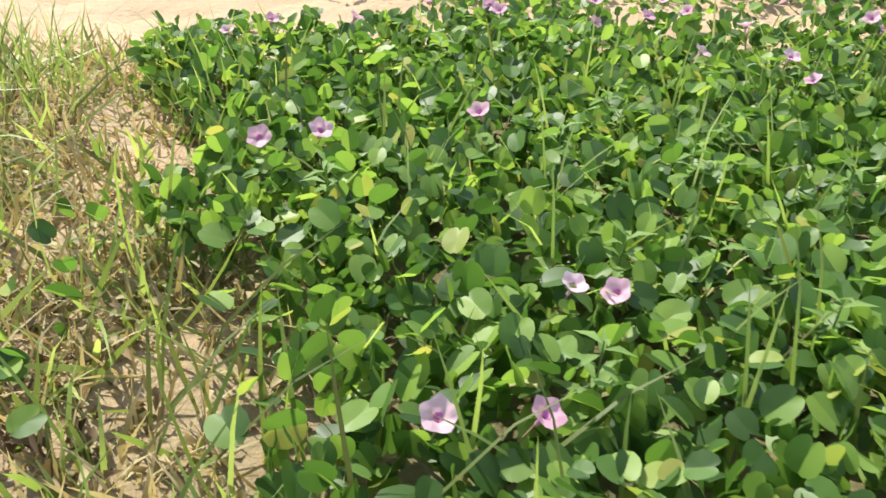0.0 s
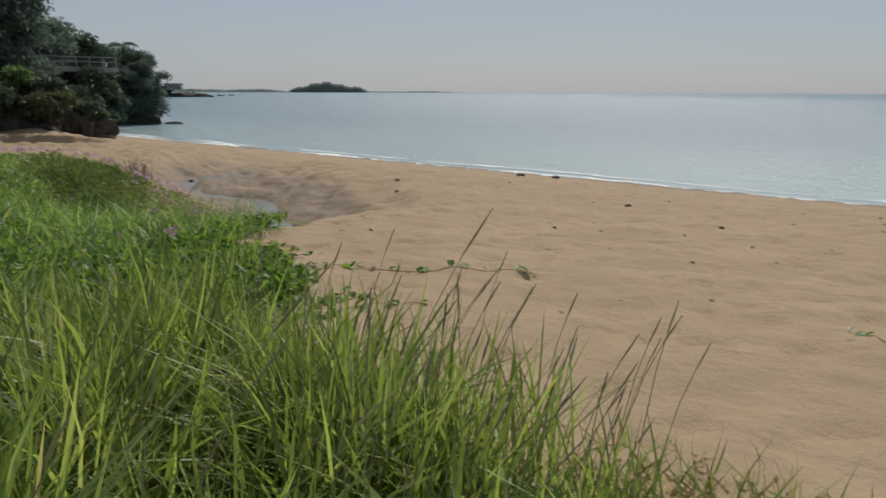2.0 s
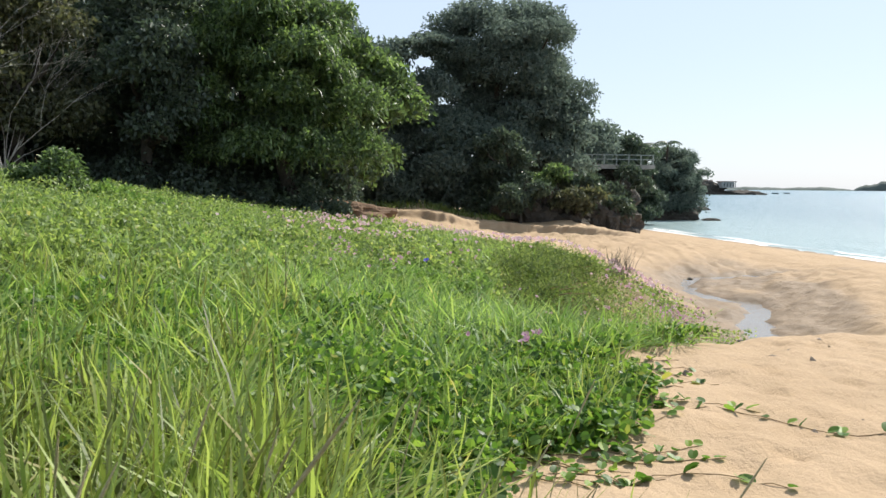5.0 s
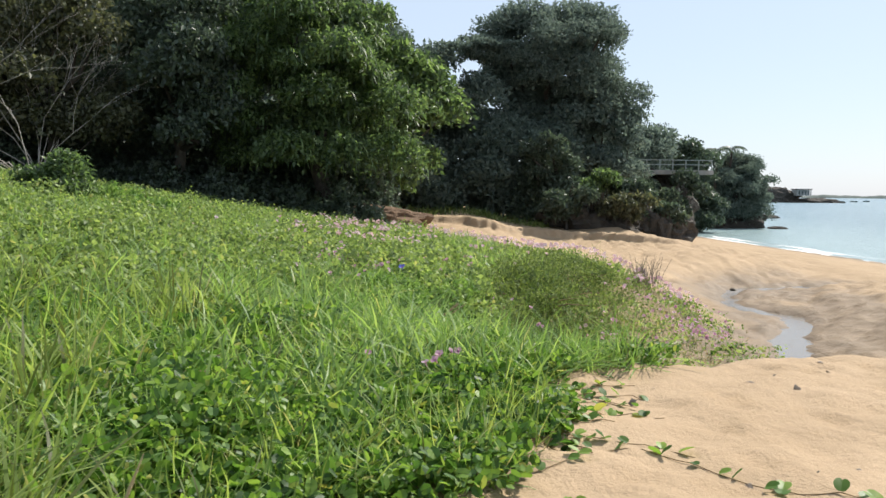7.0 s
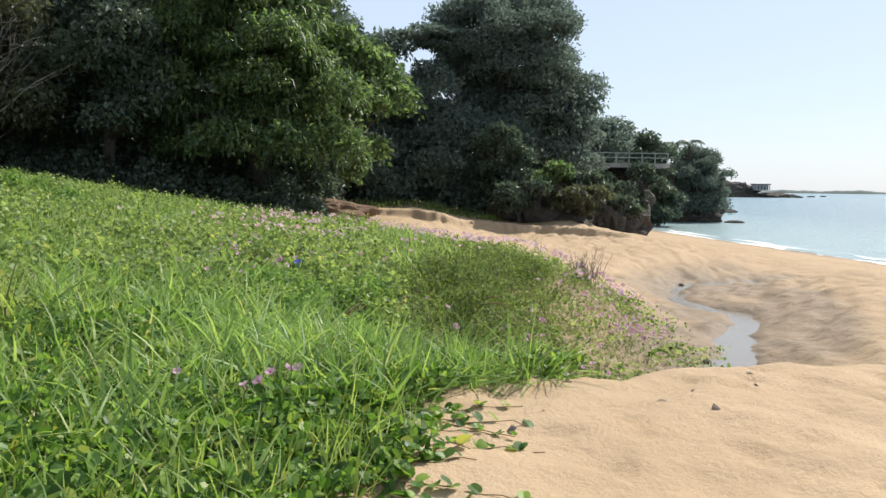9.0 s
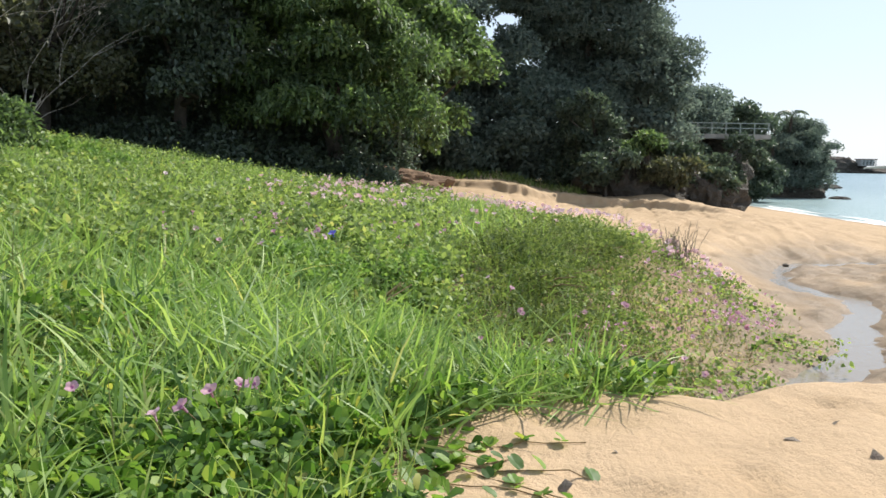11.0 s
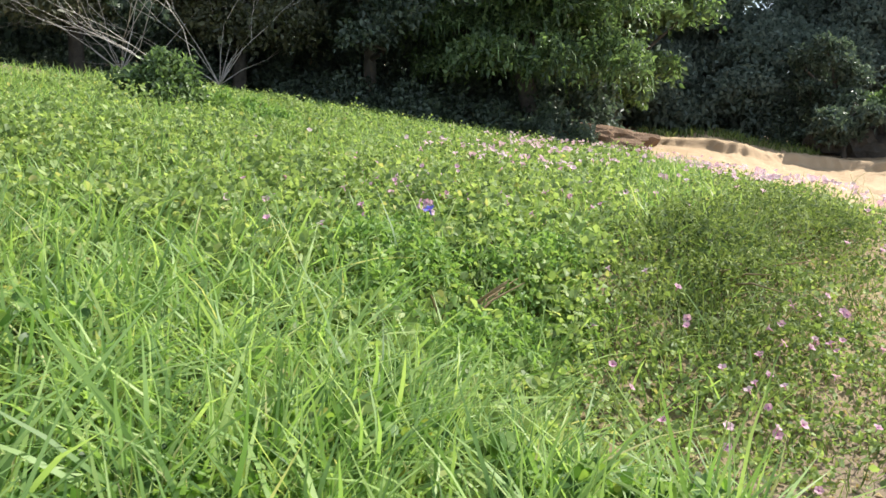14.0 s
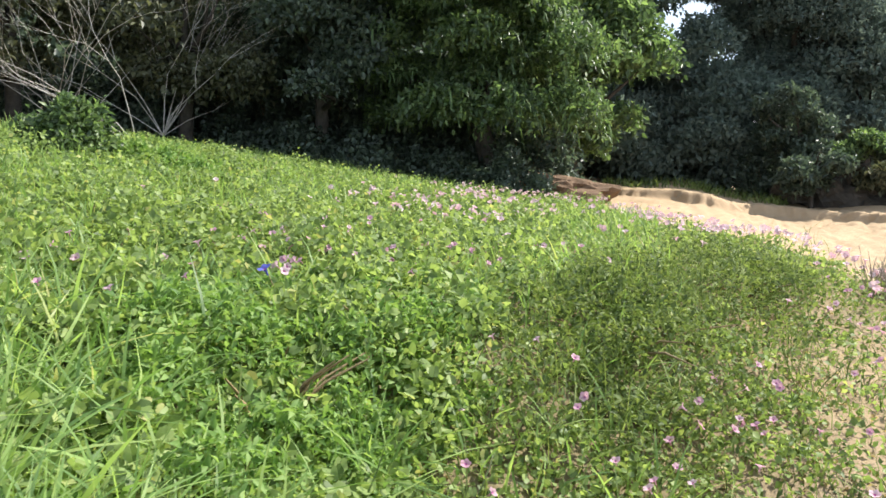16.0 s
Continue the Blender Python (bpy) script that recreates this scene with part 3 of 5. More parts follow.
x, y = in_region(150000, -30, -8.7, -4.5, 10.4, hill_keep)
x2, y2 = in_region(44000, -15, -8.7, -1.5, 7.5, hill_keep)
x, y = np.concatenate([x, x2]), np.concatenate([y, y2])
low = np.where(y > 5.4, 0.17, 0.34) * np.clip(0.75 + 0.65 * wobble(x, y, 1.7, 4) + 0.45 * wobble(x, y, 4.3, 2), 0.1, 1.8)
low = low * (1 - 0.68 * np.exp(-(((x + 9.4) / 2.0) ** 2 + ((y - 4.0) / 1.5) ** 2)))
q = x > -12.6
vine_mat("sunlit carpet of two-lobed vine leaves on the slope", x[q], y[q], np.where(y[q] > 5.3, 0.045, 0.054), low[q], LEAF, CARPET, 0, 0.75)
x, y, low = x[~q], y[~q], low[~q]
vine_mat("sunlit carpet of green vine leaves covering the slope", x, y, np.where(y > 5.3, 0.055, 0.066), low, small_leaf(0.8, 0.15, 0.1), CARPET, 0, 0.75)


def bush_mass(name, label, cx, cy, rx, ry, h, n, size, shape, material, category="shrub", lift=0.0, loose=False):
    """A low shrub: leaves over a lumpy dome, with stems inside."""
    z0 = float(ground(cx, cy))
    root = thing(name, (cx, cy, z0), label, category)
    a, r = RNG.uniform(0, 2 * np.pi, n), np.sqrt(RNG.uniform(0, 1, n))
    if loose:
        r = np.clip(np.hypot(RNG.normal(0, 0.5, n), RNG.normal(0, 0.5, n)), 0, 1.6)
    rim = 1 + 0.22 * np.sin(3 * a + cx) + 0.14 * np.sin(7 * a + cy) + RNG.normal(0, 0.08, n)
    px, py = rx * rim * r * np.cos(a), ry * rim * r * np.sin(a)
    top = h * np.sqrt(np.clip(1 - r * r, 0, 1)) * np.clip(0.75 + 0.5 * wobble(px + cx, py + cy, 2.6, 3) + 0.3 * wobble(px, py, 6.5, 1), 0.15, 2)
    pz = ground(px + cx, py + cy) - z0 + lift + top * RNG.beta(3.5, 1.0, n) + (0.03 + 0.1 * RNG.uniform(0, 1, n) if loose else 0)
    s = size * RNG.uniform(0.6, 1.4, n)
    put("foliage", scatter_mesh("foliage", shape, turns(n, None, 0.8) * s[:, None, None], np.stack([px, py, pz], 1)), material, root, kind="stuff")
    for k in range(12):
        g, q = RNG.uniform(0, 6.28), RNG.uniform(0.3, 0.8)
        e = (q * rx * math.cos(g), q * ry * math.sin(g), h * 0.75 * math.sqrt(1 - q * q) + lift)
        put("stem", join_meshes("stem", [tube([(0.2 * e[0], 0.2 * e[1], -0.05), (0.6 * e[0], 0.6 * e[1], 0.6 * e[2]), e], (0.012, 0.009, 0.004), 5)]), VINE_STEM, root)
    return root


bush_mass("shrub", "bright green fine-leaved shrub on the slope", -11.6, 4.45, 1.15, 0.85, 0.42, 9000, 0.06, small_leaf(0.45), SHRUB)
bush_mass("shrub", "bright green fine-leaved shrub on the slope", -13.0, 4.6, 1.2, 0.8, 0.40, 7000, 0.06, small_leaf(0.45), SHRUB)
bush_mass("shrub", "dull olive low shrub with tiny leaves", -14.3, 6.2, 2.2, 1.0, 0.30, 8000, 0.055, small_leaf(0.42), DULL_SHRUB, loose=True)
bush_mass("shrub", "dull olive low shrub with tiny leaves", -16.6, 7.3, 2.0, 0.9, 0.26, 6000, 0.055, small_leaf(0.42), DULL_SHRUB, loose=True)
bush_mass("bush", "dark green rounded bush on the grassy slope", -19.3, -2.5, 0.6, 0.62, 1.3, 4200, 0.12, small_leaf(0.5), TREE_LEAF, "bush", 0.1)
bush_mass("bush", "pale green leafy bush on the grassy slope", -20.2, -1.3, 0.7, 0.9, 0.6, 2600, 0.10, small_leaf(0.5), SHRUB, "bush")


# grass: tall by the path, medium on the slope, straw on the dry strip
def grass_stuff(name, label, x, y, height, width, bends, material, lean=0.25):
    at = (float(np.mean(x)), float(np.mean(y)), float(ground(np.mean(x), np.mean(y))))
    root = thing(name, at, label, "grass", kind="stuff")
    height = np.broadcast_to(height, x.shape)
    width = np.broadcast_to(width, x.shape)
    kinds = RNG.integers(0, len(bends), len(x))
    for k, b in enumerate(bends):
        q = kinds == k
        m, p = blades(x[q], y[q], height[q], width[q], b, lean)
        put("blades", scatter_mesh("blades", blade(0.02, b), m, p - np.array(at)), material, root, kind="stuff")
    return root


def tall_keep(x, y):
    front = np.interp(x, [-6, -4.6, -3.2, -2.4, -1.9, -1.6], [2.6, 3.0, 3.1, 3.0, 2.6, 1.6])
    right = np.interp(y, [-5, -1, 0.8, 1.6, 2.6, 3.2], [-3.0, -1.95, -1.85, -1.95, -2.1, -2.35])
    clump = (0.04 + 0.96 * (wobble(x, y, 2.3, 1) > -0.14)) * (1 - 0.75 * sstep(-4.8, -6.5, x))
    return sstep(-5.5, -2.2, y + 0.8 * wobble(x, y, 0.9, 6)) * (1 - sstep(-0.25, 0.15, y - front)) * (1 - sstep(-0.35, 0.1, x - right)) * clump


x, y = in_region(96000, -10.0, -1.0, -5.5, 3.4, tall_keep)
h = 0.58 + 0.17 * wobble(x, y, 1.6, 2) + 0.13 * wobble(x, y, 4.1, 3) - 0.16 * sstep(-4, -6.5, x)
grass_stuff("tall_grass", "tall green grass with yellowing tips beside the path", x, y, h, RNG.uniform(0.007, 0.023, len(x)), (0.12, 0.3, 0.6, 1.0), TALL_GRASS, 0.26)
x, y = in_region(2600, -2.35, -1.3, 0.8, 3.3, lambda x, y: sstep(-1.25, -1.9, x) * (0.2 + 0.8 * (wobble(x, y, 3.6, 8) > -0.1)))
grass_stuff("tall_grass", "thin pale green grass thinning out beside the path", x, y, 0.42, RNG.uniform(0.005, 0.013, len(x)), (0.15, 0.4, 0.8), TALL_GRASS, 0.28)
x, y = in_region(1300, -3.95, -2.55, 2.5, 3.75, lambda x, y: (0.25 + 0.75 * (wobble(x, y, 4.0, 2) > 0)) * (1 - sstep(3.3, 3.75, y)))
grass_stuff("tall_grass", "loose tall grass at the edge of the sand", x, y, 0.55, RNG.uniform(0.006, 0.016, len(x)), (0.12, 0.3, 0.6), TALL_GRASS, 0.2)


def mixed_keep(x, y):
    return sstep(-4.6, -6.2, x) * (y < edge(x) - 0.4) * (0.35 + 0.65 * (wobble(x, y, 1.6, 7) > -0.1)) * sstep(-4.2, -2.4, y)


x, y = in_region(24000, -9.4, -4.6, -4.2, 3.6, mixed_keep)
vine_mat("green vine leaves climbing through the tall grass", x, y, 0.048, 0.30 * np.clip(0.75 + 0.5 * wobble(x, y, 2.1, 3), 0.3, 1.4), LEAF, VINE, 0, 0.8)


def grass_zone(x, y):
    """Where broad-bladed grass grows through the vines."""
    a = np.exp(-(((x + 9.3) / 1.7) ** 2 + ((y - 4.35) / 0.9) ** 2))
    b = np.exp(-(((x + 10.3) / 2.2) ** 2 + ((y - 2.6) / 1.5) ** 2))
    c = 0.55 * sstep(-5.0, -6.2, x) * sstep(-12.5, -10.5, x) * (1 - sstep(2.4, 3.4, y))
    rim = 0.5 * np.exp(-(((x + 6.8) / 1.6) ** 2 + ((y - 3.5) / 0.7) ** 2))
    return np.clip(np.maximum(np.maximum(a, b), np.maximum(c, rim)), 0, 1) * (y < edge(x) - 0.15)


def tufts(n, x0, x1, y0, y1, keep, per, spread):
    """Blade feet gathered into tufts, with the tuft's own height factor."""
    cx, cy = in_region(n, x0, x1, y0, y1, keep)
    tall = np.repeat(RNG.uniform(0.6, 1.25, len(cx)), per)
    x, y = np.repeat(cx, per), np.repeat(cy, per)
    return x + RNG.normal(0, spread, len(x)), y + RNG.normal(0, spread, len(x)), tall


x, y, tall = tufts(3000, -13.2, -4.8, -3.0, 5.2, grass_zone, 22, 0.055)
grass_stuff("grass", "bright green broad-bladed grass tufts on the slope", x, y, (0.34 - 0.06 * sstep(-8.5, -6.5, x)) * tall, RNG.uniform(0.009, 0.022, len(x)), (0.35, 0.8, 1.2, 1.5), GRASS, 0.45)
x, y = in_region(26000, -13.2, -4.8, -3.0, 5.2, grass_zone)
grass_stuff("grass", "fine green grass between the tufts on the slope", x, y, 0.22, RNG.uniform(0.006, 0.014, len(x)), (0.6, 1.2), GRASS, 0.5)
x, y, tall = tufts(420, -8.6, -5.0, 3.0, 5.2, lambda x, y: 0.8 * (y < edge(x) - 0.1), 9, 0.04)
grass_stuff("grass", "thin grass blades among the low vines", x, y, 0.27 * tall, RNG.uniform(0.006, 0.013, len(x)), (0.3, 0.8), TALL_GRASS, 0.45)


# grass drooping over the lip of the sand terrace
x, y, tall = tufts(330, -9.9, -8.25, 4.5, 6.1, lambda x, y: 1.0 * (x < crest(y) + 0.06) * (0.35 + 0.65 * (wobble(x, y, 3.1, 5) > -0.2)), 16, 0.05)
grass_stuff("grass", "dull green grass drooping over the sandy lip", x, y, 0.31 * tall, RNG.uniform(0.006, 0.015, len(x)), (0.5, 0.9, 1.4), GRASS, 0.5)
x, y = in_region(2600, -10.0, -8.4, 4.6, 6.3, lambda x, y: 1.0 * (x < crest(y) - 0.1) * (wobble(x, y, 2.4, 6) > -0.25))
vine_mat("loose vine leaves below the sandy lip", x, y, 0.05, 0.20, LEAF, VINE, 0, 0.75)


def far_keep(x, y):
    return 0.9 * (y < edge(x) - 0.8) * np.clip(0.25 + 0.75 * sstep(3.5, -1.0, y) + 0.4 * wobble(x, y, 0.7, 2), 0.05, 1)


x, y = in_region(36000, -29, -12, -6.5, 6.5, far_keep)
grass_stuff("grass", "green grass growing through the vine carpet", x, y, 0.40, 0.016, (0.4, 0.9), GRASS, 0.25)
x, y = in_region(5200, -43, -38.8, 4.6, 11.2, lambda x, y: np.exp(-((x + 39.9) / 0.7) ** 2) * (0.6 + 0.4 * wobble(x, y, 1.5)))
grass_stuff("grass", "strip of dull grass behind the far sand", x, y, 0.34, 0.03, (0.4, 0.8), DULL_SHRUB, 0.3)


def wispy_keep(x, y):
    return np.exp(-(((x + 14.8) / 3.6) ** 2 + ((y - 6.6 + 0.35 * (x + 14.8)) / 1.0) ** 2)) * np.clip(0.55 + 0.9 * wobble(x, y, 1.8, 6), 0.05, 1)


x, y = in_region(15000, -22, -9.8, 4.2, 10.2, wispy_keep)
grass_stuff("grass", "wispy olive grass over the low shrubs", x, y, 0.44, RNG.uniform(0.005, 0.011, len(x)), (0.3, 0.7, 1.1), DULL_SHRUB, 0.4)


def hollow_keep(x, y):
    near = np.exp(-(((x + 13.0) / 3.6) ** 2 + ((y - 7.6) / 1.7) ** 2))
    return near * (0.35 + 0.65 * (wobble(x, y, 2.3, 5) > -0.1)) * (y < edge(x) + 0.5) * (stream_distance(x, y) > 0.6) * (x < crest(y) - 0.5)


x, y = in_region(16000, -19, -9.5, 5.0, 10.6, hollow_keep)
grass_stuff("grass", "short dull grass and weeds in the sandy hollow", x, y, 0.15, RNG.uniform(0.006, 0.014, len(x)), (0.6, 1.2), DULL_SHRUB, 0.5)
x, y = in_region(9000, -19, -9.5, 5.0, 10.6, hollow_keep)
m, p = leaf_carpet(x, y, 0.05, 0.03, OVAL, 0.4)
put("leaf_litter", scatter_mesh("leaf_litter", small_leaf(0.6, 0.25, 0.3), m, p), STRAW, None, "dry brown leaves scattered over the sandy hollow", "leaf litter", "", "stuff")


def straw_keep(x, y):
    a = np.exp(-(((x + 1.25 - 0.25 * (y - 2.4) * -1) / 0.75) ** 2)) * (1 - sstep(3.4, 4.2, y)) * sstep(-2.5, -1.0, y + 0.6 * wobble(x, y, 1.1, 2))
    return np.clip(a, 0, 1) * (0.3 + 0.7 * (wobble(x, y, 3.5, 5) > -0.2))


x, y = in_region(41600, -3.2, 0.6, -2.4, 4.5, straw_keep)
grass_stuff("dry_grass", "dry straw and thin grass lying on sand", x, y, 0.13, RNG.uniform(0.005, 0.014, len(x)), (0.8, 1.4), STRAW, 1.1)
x, y = in_region(14400, -3.0, 0.5, -2.4, 4.3, straw_keep)
m, p = leaf_carpet(x, y, 0.045, 0.04, OVAL, 0.5)
put("leaf_litter", scatter_mesh("leaf_litter", small_leaf(0.6, 0.25, 0.3), m, p), STRAW, None, "crumpled dry leaves lying on the sandy strip", "leaf litter", "", "stuff")
x, y = in_region(5200, -2.2, -0.1, 0.2, 2.6, lambda x, y: np.exp(-(((x + 0.98) / 0.42) ** 2 + ((y - 1.0) / 0.5) ** 2)) * (0.4 + 0.6 * (wobble(x, y, 4.5, 3) > -0.2)))
m, p = leaf_carpet(x, y, 0.05, 0.05, OVAL, 0.6)
put("leaf_litter", scatter_mesh("leaf_litter", small_leaf(0.5, 0.3, 0.35), m, p), DEAD_LEAF, None, "dark brown dead leaves heaped on the sandy strip", "leaf litter", "", "stuff")
x, y = in_region(8000, -3.0, 0.2, -2.4, 4.2, straw_keep)
grass_stuff("grass", "thin green grass on the dry sandy strip", x, y, 0.20, RNG.uniform(0.008, 0.02, len(x)), (0.4, 0.9), TALL_GRASS, 0.75)
x, y = in_region(1700, -1.0, 3.5, 0.6, 3.6, lambda x, y: 0.25 + 0.5 * (wobble(x, y, 2.1, 7) > 0.3))
grass_stuff("grass", "single grass blades standing among vine leaves", x, y, 0.42, 0.010, (0.2, 0.6), TALL_GRASS, 0.25)

def weed(x, y, h, seed):
    """Pale spiky weed: narrow pointed leaves in whorls up a stem."""
    g = np.random.default_rng(seed)
    root = thing("weed", (x, y, float(ground(x, y)) - 0.01), "pale green weed with narrow pointed leaves among the vines", "weed", "weeds among the vines")
    put("stem", join_meshes("stem", [tube([(0, 0, 0), (0.01, 0, h)], (0.004, 0.002), 5)]), SHRUB, root)
    one = quick_mesh("leaf", *small_leaf(0.28, 0.05, 0.25))
    for k in range(18):
        ob = put("leaf", one, SHRUB, root)
        u = 0.35 + 0.65 * k / 17
        ob.matrix_local = Matrix.Translation((0.01 * u, 0, h * u)) @ Euler((g.uniform(0.0, 0.7), 0, k * 2.4)).to_matrix().to_4x4() @ Matrix.Scale(g.uniform(0.07, 0.11) * (1.25 - 0.6 * u), 4)
    return root


for k, (wx, wy) in enumerate([(0.42, 1.62), (0.62, 1.58), (0.72, 2.15), (0.9, 2.4), (0.36, 2.3), (0.55, 2.6), (1.1, 2.0), (0.3, 1.2), (-0.3, 2.0), (1.3, 2.9), (0.0, 3.2), (0.8, 1.35)]):
    weed(wx, wy, 0.30, 300 + k)

# ---- flowers ----
def flower_meshes():
    """Trumpet with a five-lobed ruffled rim, and the dark disc deep in it."""
    rings = [(0.004, -0.050), (0.006, -0.026), (0.011, -0.011), (0.023, -0.003), (0.036, 0.001)]
    n = 20
    v = []
    for i, (r, z) in enumerate(rings):
        for k in range(n):
            a = 2 * math.pi * k / n
            q = r * (1 + (0.10 * math.cos(5 * a) if i > 3 else 0.03 * math.cos(5 * a) if i > 2 else 0))
            v.append((q * math.cos(a), q * math.sin(a), z + (0.0035 * math.sin(5 * a + 1) if i > 2 else 0)))
    f = []
    for i in range(len(rings) - 1):
        for k in range(n):
            t = (k + 1) % n
            a, b, c_, d_ = i * n + k, i * n + t, (i + 1) * n + t, (i + 1) * n + k
            f += [(a, b, c_), (a, c_, d_)]
    tv = [(0, 0, -0.026)] + [(0.0095 * math.cos(2 * math.pi * k / 10), 0.0095 * math.sin(2 * math.pi * k / 10), -0.0115 + (0.003 if k % 2 else 0)) for k in range(10)]
    tf = [(0, 1 + k, 1 + (k + 1) % 10) for k in range(10)]
    return (v, f), (tv, tf)


COROLLA, CENTRE = flower_meshes()
corolla_mesh, centre_mesh = quick_mesh("corolla", *COROLLA), quick_mesh("throat", *CENTRE)
blue_mesh = quick_mesh("blue_corolla", *COROLLA)
stalk_mesh = quick_mesh("stalk", *tube([(0, 0, -0.12), (0.01, 0, -0.05)], (0.002, 0.002), 4))


def flower(x, y, up, scale, tip, heading, corolla=corolla_mesh, petal=PETAL, label="pink trumpet flower with a purple throat on a vine"):
    root = thing("morning_glory_flower", (x, y, float(ground(x, y)) + up), label, "flower", "flowers on the vine")
    root.rotation_euler = (tip, 0, heading)
    root.scale = (scale, scale, scale)
    bell = put("corolla", corolla, petal, root)
    put("throat", centre_mesh, THROAT, bell, "dark purple throat")
    put("stalk", stalk_mesh, VINE_STEM, root)
    return root


SINGLES = [(0.19, 1.02), (0.01, 1.01), (0.37, 1.4), (0.29, 1.43), (0.13, 2.46), (-0.34, 2.28), (-0.51, 2.21), (0.23, 3.8), (-0.06, 3.9), (1.02, 3.14), (1.35, 3.1), (1.32, 2.82), (1.31, 3.55), (1.91, 3.68), (0.92, 3.66), (0.73, 3.92), (0.67, 3.54), (1.11, 3.75), (1.05, 3.96), (-0.85, 3.33), (-0.23, 4.63), (0.27, 3.72), (-0.05, 3.91), (-0.35, 3.58), (-0.26, 4.33), (0.15, 4.64), (-1.43, 2.56), (-1.33, 1.92), (-1.07, 4.69), (-0.7, 3.51), (-7.38, 4.32), (-7.58, 4.36), (-7.68, 4.45), (-7.69, 4.49), (-7.3, 4.26), (-7.51, 3.91), (-11.36, 3.39), (-11.5, 3.69), (-12.45, 3.6), (-13.29, 2.61), (-12.81, 2.46), (-13.15, 5.88), (-12.62, 5.94), (-13.02, 5.36), (-13.15, 5.63), (-12.3, 6.17), (-12.26, 6.37), (-11.62, 5.5), (-12.13, 7.09), (-14.08, 5.14), (-14.27, 5.19)]

for k, (fx, fy) in enumerate(SINGLES):
    flower(fx, fy, 0.27 if fx > -9 else 0.34, RNG.uniform(0.8, 1.02) if fx > -4 else RNG.uniform(0.62, 0.85), RNG.uniform(0.3, 0.75), (0.0 if fx > -4 else 1.5) + RNG.normal(0, 1.0))
flower(-12.26, 4.17, 0.47, 1.1, 0.5, 1.0, blue_mesh, BLUE_PETAL, "deep blue trumpet flower on a shrub")


def bloom_keep(x, y):
    band = np.exp(-((y - (edge(x) - 0.9)) / 0.8) ** 2) * sstep(-11, -12.5, x) * (1 - 0.5 * sstep(-24, -28, x))
    up = 0.35 * np.exp(-((y - 3.6) / 1.5) ** 2) * sstep(-11, -14, x)
    knot = 0.7 * np.exp(-(((x + 13.4) / 1.6) ** 2 + ((y - 7.6) / 0.9) ** 2))
    return np.clip(np.maximum(np.maximum(band, knot), up) * (0.5 + 0.9 * wobble(x, y, 1.2, 8)), 0, 1) * (stream_distance(x, y) > 0.8)


x, y = in_region(8500, -29, -10.2, -1.0, 10.0, bloom_keep)
order = np.argsort(-x)
x, y = x[order], y[order]
for fx, fy in zip(x[:230], y[:230]):
    flower(float(fx), float(fy), RNG.uniform(0.2, 0.34), RNG.uniform(0.68, 0.95), RNG.uniform(0.3, 1.1), 1.4 + RNG.normal(0, 1.2))
x, y = x[230:], y[230:]
m = turns(len(x), None, 0.5) * (RNG.uniform(0.95, 1.3, len(x)))[:, None, None]
p = np.stack([x, y, ground(x, y) + np.where(y < 5.4, 0.38, 0.26)], 1)
put("flower_carpet", scatter_mesh("flower_carpet", COROLLA, m, p), PETAL_MANY, None, "many small pink trumpet flowers over green leaves", "flowers", "", "stuff")
for k in range(16):
    flower(RNG.uniform(-0.6, 3.2), RNG.uniform(3.0, 5.3), 0.22, RNG.uniform(0.85, 1.1), RNG.uniform(0.3, 1.0), RNG.uniform(0, 6.28))


# ---- trees ----
def crown_leaves(blobs, n, size, shape, tilt=0.9, hang=0.0):
    """Leaves in clumps over the skins of many overlapping lumps."""
    blobs = np.asarray(blobs, float)
    area = (blobs[:, 3] * blobs[:, 4]) + blobs[:, 4] * blobs[:, 5]
    which = RNG.choice(len(blobs), n, p=area / area.sum())
    d = RNG.normal(0, 1, (n, 3))
    d[:, 2] = np.where(d[:, 2] < -0.3, -d[:, 2] * 0.6, d[:, 2])
    d /= np.linalg.norm(d, axis=1)[:, None]
    # gather leaves into sprays
    snap = np.round(d * 3.2 + RNG.normal(0, 0.12, (n, 3))) / 3.2
    d = d * 0.55 + snap * 0.45
    r = RNG.beta(6, 1.4, n)[:, None] * (0.92 + 0.16 * np.sin(d[:, :1] * 9 + which[:, None]) * np.sin(d[:, 1:2] * 8) + 0.06 * np.sin(d[:, 2:] * 13))
    p = blobs[which, :3] + d * r * blobs[which, 3:6]
    s = size * RNG.uniform(0.6, 1.4, n)
    m = turns(n, None, tilt)
    if hang:
        yaw = np.arctan2(d[:, 1], d[:, 0]) - np.pi / 2 + RNG.normal(0, 0.5, n)
        pitch = -RNG.uniform(0.5, 1.45, n) * hang
        ca, sa, cb, sb = np.cos(yaw), np.sin(yaw), np.cos(pitch), np.sin(pitch)
        o, i = np.zeros(n), np.ones(n)
        m = np.stack([ca, -sa, o, sa, ca, o, o, o, i], 1).reshape(-1, 3, 3) @ np.stack([i, o, o, o, cb, -sb, o, sb, cb], 1).reshape(-1, 3, 3)
    return scatter_mesh("crown", shape, m * s[:, None, None], p)


def lumps(centre, radii, n, lump, seed, squash=0.8):
    """Lumps filling the outer shell of an egg-shaped crown."""
    g = np.random.default_rng(seed)
    out = []
    for _ in range(n):
        d = g.normal(0, 1, 3)
        d /= np.linalg.norm(d)
        k = g.uniform(0.45, 0.95)
        s = lump * g.uniform(0.65, 1.3)
        out.append((*(np.array(centre) + d * k * np.array(radii)), s, s, s * squash))
    return out


